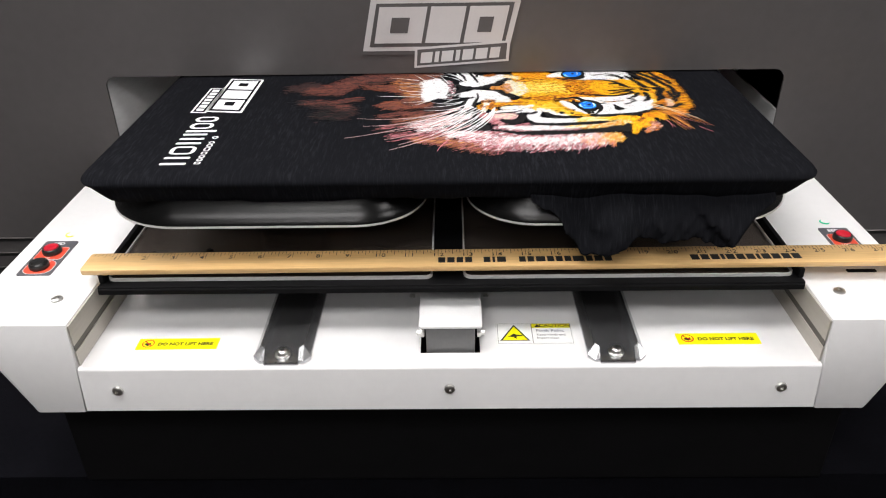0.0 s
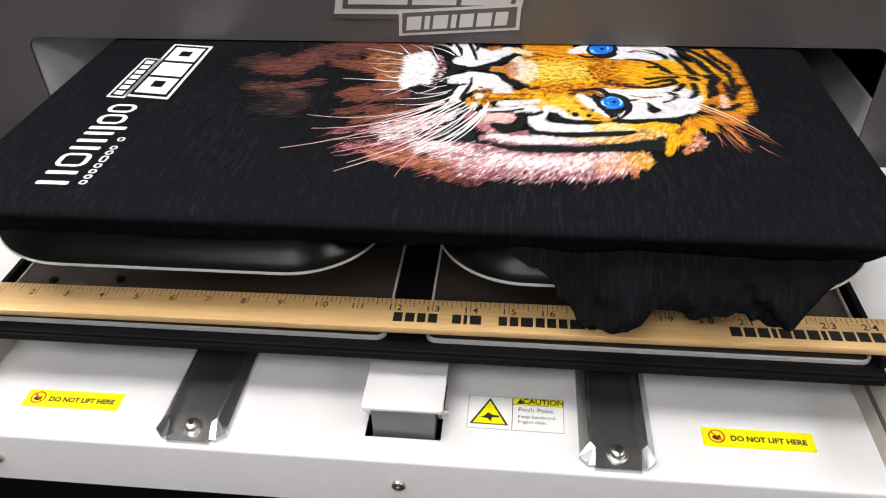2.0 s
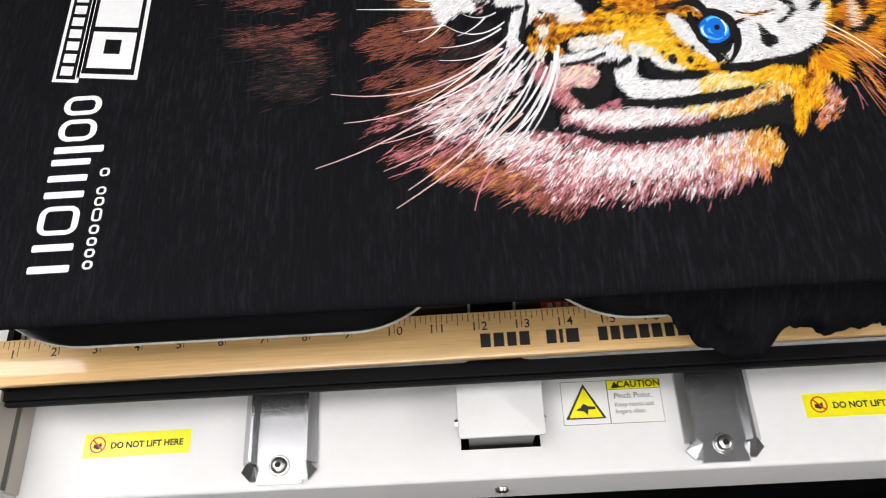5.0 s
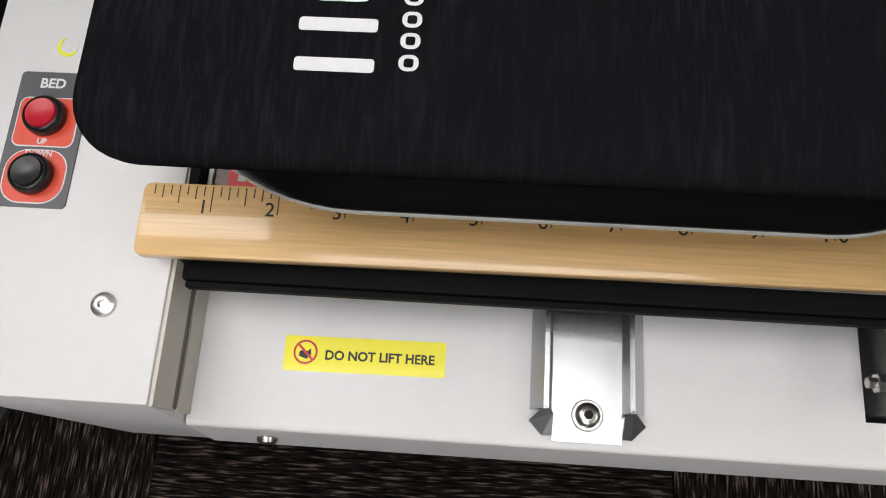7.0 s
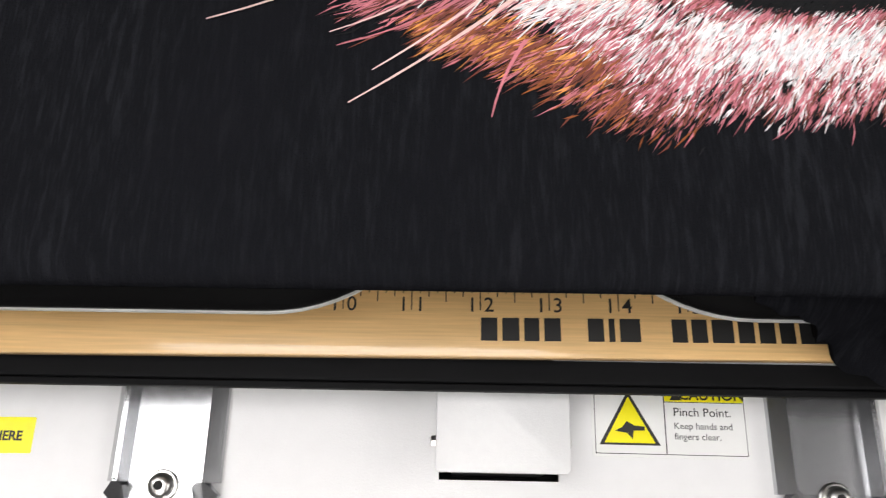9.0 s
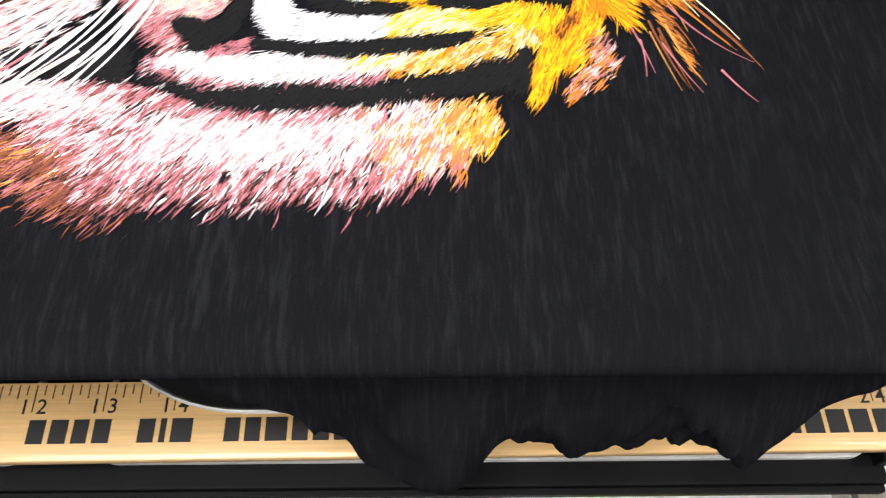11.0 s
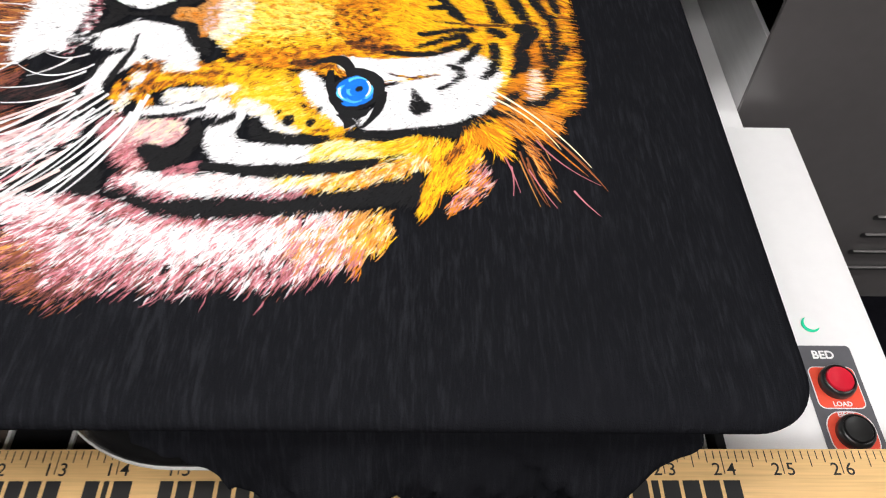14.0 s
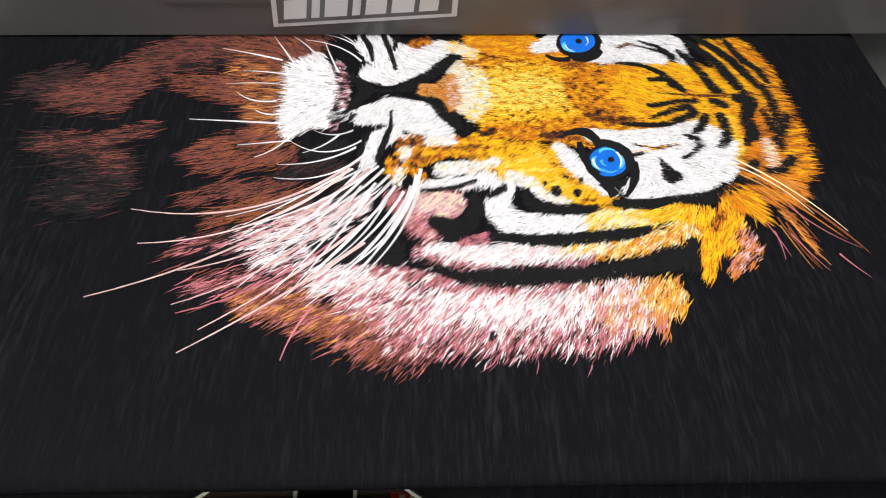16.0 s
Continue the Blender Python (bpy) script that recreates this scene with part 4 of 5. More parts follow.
fur("DDKK", 7, 12, (-159.9, 281.6, 6.1), (-145, 281.5, 13.2))
fur("DKK", 7, 12, (-145.1, 236.7, 2.6), (-126, 228.4, 4.2), (-94.3, 210.5, 3.1))
fur("DKKK", 8, 12, (-120.5, 201.4, 6.9), (-101.8, 199.4, 6.1))
fur("RRRDDK", 6, 12, (-142.8, 274.4, 7.9), (-117, 276.6, 15.8), (-101.3, 298.8, 13.7), (-85.7, 312.8, 12), (-58.5, 319.8, 12.2), (-14.5, 326.8, 7.9))
fur("RRDK", 4, 12, (-139.6, 236.7, 2.2), (-119.8, 234.9, 4.3), (-105.8, 239.3, 3.9), (-89.4, 246.9, 1.3))
fur("RDDK", 5, 12, (-113.3, 231.5, 3), (-101.3, 222.2, 5.3), (-96.3, 213.2, 2))
fur("NRRK", 4, 12, (-82.9, 283.7, 3), (-58, 278.7, 8.8), (-36.8, 276.2, 19.3))
fur("NRRK", 4, 12, (-54.5, 314.3, 10.9), (-32, 311.6, 11.9), (-14, 321.3, 7.8))
fur("KKR", 1.5, 10, (-83.9, 296.1, 3.1), (-70.6, 298.6, 5.7), (-62.6, 306.4, 3.2))
fur("NNREK", 4, 11, (-48.6, 296, 11.3), (-36.8, 276.2, 15.5), (-34.6, 255.4, 9.9), (-29.7, 240.1, 5.1))
fur("NRRK", 4, 12, (-65.6, 225.9, 3.3), (-54, 229.9, 8.3), (-40.1, 238, 6), (-28.9, 238, 5.1))
fur("RRNK", 4, 12, (-57.5, 219.1, 3.2), (-40.4, 221.7, 4.8), (-19.1, 225.5, 3.7))
fur("RRK", 4, 12, (-62.2, 195.4, 0.7), (-45.3, 202.6, 3.4), (-27, 202.4, 4.5), (-10.8, 198.6, 4.4))
fur("NNRK", 4, 12, (-48.5, 183.6, 3.2), (-32.9, 189.1, 5), (-10.7, 196.8, 4.4))
fur("KKD", 2, 10, (-20.1, 211, 3.1), (-2.2, 219.4, 5.6), (17.4, 207.7, 4.6), (7.3, 200.3, 3.7))
fur("PRKK", 4, 12, (-63, 163.3, 1.3), (-49.7, 169.6, 2.7), (-32.9, 172.7, 4))
fur("PPRKK", 5, 12, (-49.7, 144.7, 0.9), (-36.2, 147.6, 4.3), (-19.9, 148.9, 5.5), (-3.4, 150.2, 5.5))
fur("WWPHK", 4, 12, (-32.7, 171, 4), (-15.8, 174.2, 10.1), (3.4, 184.2, 9.8), (18.2, 192.9, 4.3))
fur("WWPK", 4, 11, (-21.5, 161.2, 5.1), (-4.5, 161.1, 5.7))
fur("NPRER", 5, 9, (-27.8, 138.7, 2.9), (-8.6, 133.3, 5.7), (10.2, 126.4, 6.1), (26.3, 121.3, 5.4))
fur("PRNRK", 5, 8, (13, 118.8, 2.7), (31, 114.6, 4.2), (44.3, 111.8, 3.6))
fur("PPRKW", 4, 8, (35.3, 119.9, 7.5), (57.7, 118.8, 6.4), (80.1, 118.5, 6.4), (102.8, 119.8, 6), (123.3, 120.7, 6.6))
fur("WPPRW", 5, 9, (16.2, 139.6, 6.4), (35, 133.6, 9.1), (53.4, 129.2, 9.5))
fur("WWPH", 4, 9, (1.5, 148, 4.2), (20.4, 149.3, 4.9), (34.7, 146.8, 5.4))
fur("WWHWP", 6, 8, (51.2, 133.5, 6.8), (69.7, 133.2, 8.5), (90.4, 132.2, 9.1), (111.6, 134.2, 8.1))
fur("PPRW", 2, 8, (25, 153.6, 1.5), (44.2, 150.6, 1.8), (58.4, 144.7, 2.4), (81.9, 142.1, 1.8), (108.1, 143.6, 1.8))
fur("HEPEW", 4, 8, (124.2, 132.6, 10.4), (134.6, 132.5, 10.4))
fur("HWEPW", 5, 8, (114.8, 140, 4.1), (128.9, 139.8, 5.4), (140.7, 139.7, 4.2))
fur("EEYCO", 3, 8, (143.7, 136.7, 8.9), (149.9, 138.1, 7.8))
fur("EOP", 1.5, 8, (142.8, 126.8, 4), (143.2, 119.9, 1.4))
fur("K", 2, 7, (-0.2, 167.4, 1.6), (19.6, 165.6, 6.5), (34.4, 162.9, 5.8))
fur("PPHR", 2, 8, (33.7, 196.4, 5.1), (44.1, 183.8, 7.6), (49.2, 175.2, 5.4))
fur("HHCP", 2, 8, (46.7, 192.6, 7.2), (59.7, 191.8, 7.9))
fur("PPWK", 1.5, 7, (44.2, 163.8, 2.6), (58.7, 155.7, 3.1), (73.1, 152.4, 1.9), (97.3, 153.7, 1.6), (119.7, 157.6, 1.9))
fur("WWWH", 2, 7, (49.1, 165.3, 2.6), (61.3, 162.6, 4.5), (76, 161.2, 5.4), (95.8, 162.3, 5.2), (118.4, 165.3, 4.3))
fur("CYECO", 2, 6, (123.2, 163.9, 4.3), (138.3, 165.1, 4.3), (154.2, 169.5, 5.1), (167, 175.8, 4.9))
fur("CCYW", 1.5, 7, (108.6, 166, 3.3), (126, 165.9, 2.6))
fur("PPK", 1.5, 6, (62.8, 167.8, 1.6), (71.6, 170, 2.6), (76.6, 171.6, 1.7))
fur("W", 1, 6, (85.2, 203.3, 6.4), (80.5, 191.6, 7.9), (84.9, 181, 6.9), (100, 179.2, 5.2), (117.9, 179.7, 4.5))
fur("W", 1.2, 7, (45.4, 204.4, 1.9), (68.1, 206.5, 3.8), (85.9, 211.7, 5.4))
fur("CLYC", 1.5, 7, (123.1, 180.3, 4.9), (138.9, 182.6, 5.3), (152.4, 185.3, 5.7))
fur("YYLO", 1.5, 7, (149.8, 185.3, 5.7), (160.6, 187.3, 6.2), (168.9, 183.7, 5.8))
fur("YOB", 2, 5, (77.5, 285.3, 19.9), (106.6, 270.6, 33.3), (144.9, 265.7, 37.9), (189.1, 263.1, 33.4), (209.4, 260.7, 19.1))
fur("YYYOYYB", 1.5, 5, (74.7, 230.1, 10.7), (89.3, 220.7, 13.6), (104.2, 218.6, 13.6), (116.1, 204.9, 9.1), (125.4, 195.6, 5.9), (135.2, 191.1, 2.9))
fur("YYL", 1.5, 5, (87.4, 214.8, 7.8), (101.2, 216.6, 10.3), (108.1, 205, 6.8), (117.8, 197.5, 4.5))
fur("YOB", 1.5, 5, (33.2, 217.2, 7.1), (44, 227.1, 9), (58, 231.9, 6.6), (71.9, 230.2, 5.8))
fur("WCW", 1.2, 6, (54.9, 215, 3.9), (71.2, 216.9, 3.2), (82.4, 220.8, 2.4))
fur("WWC", 1.2, 6, (34.7, 209.4, 3.1), (38.5, 229.2, 4.1))
fur("OOY", 1.5, 6, (79.4, 322.1, 12.2), (101.6, 316.5, 14.3), (119.4, 303, 8.5), (144.1, 299.2, 5.3))
fur("OOYOB", 1.5, 4, (81.2, 245.8, 7), (101, 242.6, 6.9), (118.5, 245.5, 7), (130.6, 249.9, 7.2))
fur("YYYOLYYB", 2, 3.5, (81.2, 270.8, 23.7), (104.1, 275.4, 25.1), (122.2, 275.3, 22.3))
fur("LYLLYLLO", 3, 3.5, (85.9, 273.1, 14.3), (107.1, 275.4, 15.5), (118.9, 272.9, 9.6))
fur("OOYOBOYOK", 2.5, 3.5, (134.5, 276.2, 20.5), (147.9, 275.2, 19.5))
fur("OOY", 2, 5, (152, 290, 10.2), (165.3, 295, 8.4))
fur("BKOB", 1.5, 4, (132.9, 255.7, 4.6), (142.8, 252.9, 5.4), (151, 249.7, 3.2))
fur("BOB", 2, 5, (125.2, 299.3, 4.2), (141.2, 301.3, 4.2), (153.9, 301.3, 3.2))
fur("CLW", 2.5, 4, (72.9, 285.3, 10.9), (76.8, 270.8, 9.5), (73.2, 259.2, 6.4))
fur("WCC", 1.2, 4, (65, 295.5, 7.2), (67.5, 280.5, 9.8), (68.1, 263.8, 7.4))
fur("YYO", 1.5, 8, (159.6, 272.7, 18.5), (177.8, 279.9, 20), (195, 274.9, 22.8), (206.4, 260.7, 21))
fur("YYO", 1.5, 8, (163.9, 256.4, 9.2), (187.5, 256.2, 12.1), (200.4, 238.5, 11.5))
fur("OOYB", 2, 9, (222.2, 307.9, 14.4), (228.2, 289.6, 13.7), (227.9, 262.9, 14.6), (227.7, 238.3, 14.4), (226.5, 219.6, 12.6), (216.9, 204.1, 8.7))
fur("OOB", 2, 9, (216.5, 249.3, 12.9), (212.3, 230, 11.3), (207.6, 213.8, 12.3))
fur("OYY", 2, 8, (210.1, 310.6, 8.9), (217.3, 289.7, 10.5), (219.6, 265.3, 5.8))
fur("OOEB", 2, 9, (206.3, 200.4, 8.6), (219.7, 200.3, 8.6))
fur("CHCE", 1.5, 7, (217.8, 234.1, 3.5), (216.6, 223.8, 4.2), (215.9, 215.7, 2.9))
fur("YYL", 1.5, 7, (203.3, 249.4, 3.7), (203.6, 234.2, 5.2), (199.3, 223.9, 4.2))
fur("W", 1, 5, (111, 313.7, 5.5), (122.8, 319.2, 8.9))
fur("W", 1, 6, (143.9, 308.2, 9.7), (161.4, 308.1, 8.7), (177.9, 302.8, 5.4))
fur("W", 1, 6, (154.8, 326.3, 11.5), (177.5, 324.6, 10.3), (188.8, 316.2, 7.9), (190.6, 302.7, 5.4))
fur("W", 1, 5, (113.7, 229.9, 4.2), (118.1, 220.5, 6.4), (123.5, 209.8, 5.4), (131.6, 201.1, 3), (136.5, 198.4, 1.5))
fur("W", 1, 6, (130.5, 239, 5.2), (145.4, 234.6, 7.7), (168.5, 236.6, 8.7), (186.6, 240.7, 9.7), (197.3, 232.2, 8.7))
fur("W", 1, 6, (155.2, 212.3, 11.9), (169.2, 214.1, 16.9), (189, 221.9, 15))
fur("W", 1, 6, (144.9, 200.9, 6.1), (158, 199.7, 5.3), (178.5, 207.1, 6.3))
fur("W", 0.8, 8, (18.2, 317.9, 13.1), (28.2, 303.4, 14.7), (43.9, 301.8, 11.5), (58.2, 313.9, 6.5))
fur("W", 0.8, 5, (16.3, 290.6, 6), (28.7, 284.6, 4.9), (40.8, 293, 5.1))
fur("W", 0.8, 6, (15, 255, 6.3), (29.4, 259.5, 10), (46.9, 252.6, 12.5), (58.2, 240.3, 6))
fur("W", 0.8, 8, (32.7, 243.1, 5.2), (23, 235.5, 6.7), (19.5, 221.2, 6.4))
fur("W", 1.5, 9, (-20.4, 290.8, 12.1), (-15.9, 276.1, 17.3), (-17, 257.5, 14.5), (-20.1, 246.5, 7.9))
fur("W", 1.5, 9, (-12.2, 300.9, 7.3), (-4.6, 276, 12.5), (-3.7, 255.2, 9))
fur("WWC", 1, 6, (37, 235.4, 4.2), (60.9, 235.2, 3.4))
fur("CYW", 1.5, 5, (63, 314.4, 4.9), (73.9, 308.5, 4.8))
fur("WWC", 1, 5, (88.4, 210.1, 4.6), (97.5, 206.2, 3.4), (103.2, 197.2, 3), (113.2, 192.8, 2.2))
fur("W", 0.8, 5, (134.8, 239, 3.5), (141.4, 235.9, 3.4))
fur("PKKW", 1, 4, (0.6, 295.7, 4.6), (3.9, 283.2, 4.4), (4.3, 268.8, 5.6), (1.1, 247.6, 3.5))
fur("KKW", 1, 5, (2, 255.1, 5.4), (10.6, 257.3, 3.6))
fur("K", 1.2, 7, (-9.6, 226.7, 3.3), (2.3, 232.3, 4.2), (10.7, 230.6, 3.3))
fur("K", 0.5, 3, (7.9, 287.6, 2.5), (17, 275.9, 5.3), (10.3, 262.8, 3.2))
fur("K", 0.4, 2.5, (18.5, 275.4, 1.4), (32, 275.3, 1.2))
fur("K", 0.4, 3, (34.3, 277.2, 2.9), (42.4, 279.6, 5.3))
fur("K", 0.4, 3, (47, 285, 3.5), (56.3, 295.5, 5.1), (62.7, 302.7, 3.1), (66.5, 305.3, 1.6))
fur("K", 0.4, 3, (45.4, 273.3, 3.8), (52.8, 266.2, 4.7), (58.5, 257, 6.3), (62.7, 249.9, 4.4), (65.7, 245, 1.7))
fur("E", 0.5, 3, (45.4, 278.6, 2.4), (54.5, 279.1, 1.9), (61.6, 284.4, 5.9))
fur("EOE", 0.5, 3, (45.4, 273.8, 2.9), (54.4, 273.3, 4.3), (59.5, 271.8, 5.7), (61, 260.6, 3.2))
fur("EEH", 1, 3, (62.1, 280.5, 5.9), (63.2, 267.1, 5.6))
fur("OB", 1.2, 4, (42.3, 316.7, 4.4), (48.7, 319.4, 4.4))
fur("K", 0.5, 5, (11.3, 327.9, 1.7), (16.8, 314.1, 2.2), (18.9, 301.9, 0.8))
fur("K", 0.5, 5, (23.7, 326.7, 1.7), (28, 311.3, 2.1), (31.5, 294.6, 1))
fur("K", 0.5, 5, (32.1, 326.7, 2.2), (30.5, 312.4, 1.1))
fur("K", 0.5, 5, (19.2, 240.6, 0.9), (16.3, 230.6, 1.6), (14.7, 219.3, 1.2))
fur("K", 0.5, 5, (30, 258.1, 0.7), (30.3, 247.4, 1.3), (27.8, 236.3, 2.1), (24.3, 222.4, 2))
fur("K", 0.5, 4, (15.9, 237.7, 0.8), (12.1, 230.6, 1.2))
fur("BOK", 1, 4, (34.5, 234.6, 3.3), (45.4, 235.3, 4.2))
fur("BKO", 1, 4, (33.1, 222.3, 3.2), (36.5, 217.9, 2.4), (44.1, 222.2, 3.2))
fur("OYB", 1.2, 4, (45.4, 210.5, 3.1), (38.6, 219.1, 1.6))
fur("K", 0.4, 4, (45.4, 200.7, 0.9), (60, 202.4, 1.1), (71.3, 207.2, 1))
fur("K", 0.6, 4, (51.3, 181.3, 3.4), (59.3, 175.8, 6.7), (67, 179.1, 5.1), (71.3, 189.6, 4.3), (69.8, 196.8, 2.2))
fur("K", 0.5, 4, (77.7, 197.4, 1.5), (84.4, 202.2, 2.2))
fur("K", 0.6, 4, (94.6, 197.7, 2.6), (96.6, 191.5, 3.2), (107.4, 188.2, 2.9), (121.7, 188, 2.2), (126.6, 189.8, 1.1))
fur("K", 0.8, 5, (77.2, 172.3, 1.7), (94, 169.8, 2.3), (109, 169.3, 2.7), (124.3, 171.5, 2.7), (139.8, 173.3, 2.4), (148.5, 176.3, 1))
fur("K", 1.2, 6, (45.4, 158.3, 0.6), (63.3, 149.5, 2.7), (77.7, 149.3, 4.3), (96.9, 150, 4.3), (118.7, 150.7, 3.1))
fur("K", 1.5, 7, (116.3, 150.8, 2.5), (138.9, 154.9, 3.8), (160.7, 159.4, 6.5))
fur("K", 1, 7, (165, 167.4, 2.7), (163.7, 154.6, 3.2))
fur("K", 0.4, 3, (108.8, 200.1, 3.4))
fur("K", 0.4, 3, (118.5, 198.6, 2.6))
fur("K", 0.4, 3, (121.8, 207.6, 1.5))
fur("K", 0.4, 3, (114.5, 209.5, 1.5))
fur("K", 0.4, 3, (104.1, 205, 1.3))
fur("BK", 0.8, 4, (75.2, 240.2, 2.1), (82.4, 242.7, 2.6))
fur("KB", 0.8, 4, (106.3, 239.2, 2.6), (117.8, 239.9, 3.4))
fur("K", 0.5, 4, (135.3, 191.8, 2.2), (150.9, 191, 3.3), (164.8, 194.5, 1.9), (178, 194.4, 3.4), (186.8, 197.6, 3.1), (196.1, 200.5, 1.6))
fur("BK", 0.6, 5, (155.9, 313.6, 0.8), (163.1, 317.4, 1.1), (172.1, 314, 0.8))
fur("K", 0.4, 6, (170, 319.6, 0.7), (178.8, 315.1, 1.1), (185, 306.4, 1.6), (187.6, 302.2, 0.8))
fur("K", 0.5, 6, (190.5, 309.6, 1.7), (194.7, 300.1, 2.4), (198.9, 288.7, 2.6), (201.6, 274.9, 3.5), (205.4, 272.9, 2))
fur("K", 0.5, 6, (197.5, 318.9, 1.7), (204.6, 308, 2.8), (209.9, 297.4, 3.2), (214, 282.2, 3.6), (216.6, 273.9, 2.5))
fur("K", 0.5, 6, (202.2, 325, 2.3), (210.8, 313.4, 2.8), (217.6, 302.6, 3.3), (222.3, 289.6, 3.2), (225.9, 278.7, 2))
fur("K", 0.5, 6, (219.1, 320.5, 1.7), (224, 302.6, 2.7), (230.5, 292.2, 2.1), (232.3, 281.6, 1.5))
fur("K", 0.5, 6, (153.5, 299.2, 0.8), (165.8, 297.6, 1.6), (176.8, 289.9, 2.1), (180, 281.8, 3), (185.2, 275, 2))
fur("K", 0.5, 6, (169.4, 283.9, 1.5), (178.8, 284.8, 2))
fur("BK", 0.5, 7, (170.2, 272.7, 0.7), (188, 271.1, 1), (205.7, 269.6, 1.2), (221.5, 271.9, 1))
fur("K", 0.5, 6, (165.1, 262.3, 1.9), (173.1, 263.7, 1.4), (180.7, 265.5, 1.4), (189.3, 266.4, 1.9))
fur("K", 0.5, 6, (163, 251.9, 0.7), (174.6, 258.1, 1.4), (184.3, 261.8, 2.1), (186.3, 256.2, 1.4))
fur("K", 0.5, 6, (148.3, 248, 1.3), (159.1, 246.6, 1.8), (170.8, 247.4, 1.6), (181.3, 252.7, 1.8), (188, 256.2, 1.4))
fur("K", 0.6, 6, (198.6, 265.4, 2.4), (203.3, 262.6, 2.9))
fur("K", 0.6, 6, (211.4, 268.1, 2.9), (218.1, 265.3, 4.9), (212.7, 251.6, 4.2), (212.5, 240.6, 4), (207.1, 231.7, 1.3))
fur("K", 0.6, 6, (199.8, 253.9, 2.3), (200.3, 244.6, 2.7), (198.6, 236, 2.2), (193.4, 229.3, 0.9))
fur("K", 0.6, 5, (192.2, 253.9, 1.9), (187.7, 245.1, 2.2), (183.2, 240.8, 1.3))
fur("K", 0.5, 5, (178.1, 238.7, 0.9), (183.2, 236.1, 1.7), (183.7, 231, 1.3), (179.7, 226.1, 0.8), (173.1, 221.7, 0.6))
fur("BKY", 0.6, 6, (150.1, 232.5, 0.5), (161.3, 229.1, 1.3), (171.8, 231.9, 0.9))
fur("K", 0.4, 3, (161.4, 221.4, 0.8), (163.5, 215.8, 2.8), (164.5, 210.3, 5.9), (167.6, 209.5, 3.2))
fur("K", 0.8, 7, (228.4, 279.6, 1.5), (230.1, 265.2, 2.4), (228.3, 250.6, 2.3))
fur("K", 0.8, 7, (234.7, 255.9, 1.4), (229.9, 244.4, 2.7), (223.1, 235.8, 1.8))
fur("K", 0.8, 7, (223.1, 256.9, 1.9), (224.4, 243.5, 1.8), (224.1, 227.8, 1.3))
fur("K", 0.8, 7, (225.8, 220.9, 2.5), (219.9, 213.7, 1.6), (212.3, 213, 1.2))
fur("K", 0.8, 7, (207.6, 218.6, 2.1), (202.4, 213.1, 1.2))
fur("K", 0.8, 7, (197.4, 206.9, 1.2), (206.4, 205.3, 1.2))
fur("YYO", 1.5, 9, (176.4, 182.6, 5.8), (175.2, 170.6, 6.9), (170.1, 157.7, 4.9), (168.9, 149.9, 2.2))
fur("OYO", 1.5, 9, (188, 192.1, 6.7), (197.8, 194.2, 7.6), (200.2, 184.1, 4.4))
fur("OYYO", 1.5, 9, (187.1, 179, 7.1), (181.3, 167.3, 6.1))
fur("BOB", 1.2, 6, (182, 184.3, 3.3), (176.7, 176.7, 2.1))
fur("HPKO", 2, 7, (189.3, 170.5, 5.5), (191.9, 164.5, 4.1), (184, 156.9, 4.3), (179, 151.3, 1.9))
fur("EONK", 1.2, 10, (211.5, 186.9, 1.5), (216.2, 173.6, 1.4), (218.6, 162, 1))

lie(-146.5, 276.7, -171)
lie(-91.6, 232.2, -172)
lie(-43.4, 281, 180)
lie(-32, 200.6, -160)
lie(-21.9, 276.1, 180)
lie(-18.9, 306.2, 136)
lie(-12.8, 244.2, -134)
lie(-32.9, 172.7, -154)
lie(-17.3, 147.4, -143)
lie(3.4, 127, -149)
lie(23.7, 129.6, -135)
lie(53.4, 126.4, -124)
lie(80.5, 123.4, -121)
lie(115, 125.7, -115)
lie(146, 130.9, -113)
lie(58.8, 158.8, -138)
lie(95.4, 158.5, -135)
lie(145.9, 166, -130)
lie(84.9, 181.7, -173)
lie(149.6, 184.6, -156)
lie(106.6, 270.6, -176)
lie(137.3, 275.2, 180)
lie(76.8, 270.8, 180)
lie(101.4, 218.6, -144)
lie(115.4, 199.3, -139)
lie(24.8, 311.3, 108)
lie(27.1, 239.7, -109)
lie(47, 300.7, 153)
lie(46.9, 250.4, -143)
lie(178.8, 284.8, -24)
lie(210.6, 265.3, 0)
lie(227.9, 305.2, -30)
lie(226.6, 221.7, -3)
lie(211.1, 198.5, -42)
lie(225.1, 176.9, -54)
lie(173.8, 167.3, -108)
lie(184.6, 160.7, -131)
lie(170.1, 218.1, -9)
lie(145.4, 234.6, 0)
lie(168.3, 310.8, -20)
lie(38.6, 219.1, -120)
lie(57, 189, -132)
lie(80.8, 196, -109)
lie(204.5, 242.8, -5)

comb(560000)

blob("K", 136.1, 219.1, 11.6, -0.1, -2.1, -12.8, 0.03)
blob("U", 136.5, 219.9, 9.6, -0.1, -1.7, -10.6, 0.02)
stroke("V", 130.1, 223.2, 134.5, 212.5, -0.289, 2.6, 1.6, 5)
stroke("V", 132.8, 226.4, 140.8, 227.2, 0.249, 2.2, 1, 5)
stroke("V", 132.6, 214.4, 139.6, 213.6, -0.277, 2, 1, 5)
stroke("V", 133.1, 220.8, 134.6, 216.4, -0.173, 2, 1, 5)
stroke("V", 142.4, 223.9, 140.8, 214.4, 0.168, 2.4, 1.2, 5)
stroke("W", 129, 221.6, 131, 214.4, -0.111, 1.3, 0.6, 6)
stroke("W", 141.2, 226.4, 141.1, 215.9, 0.151, 1.2, 0.6, 6)
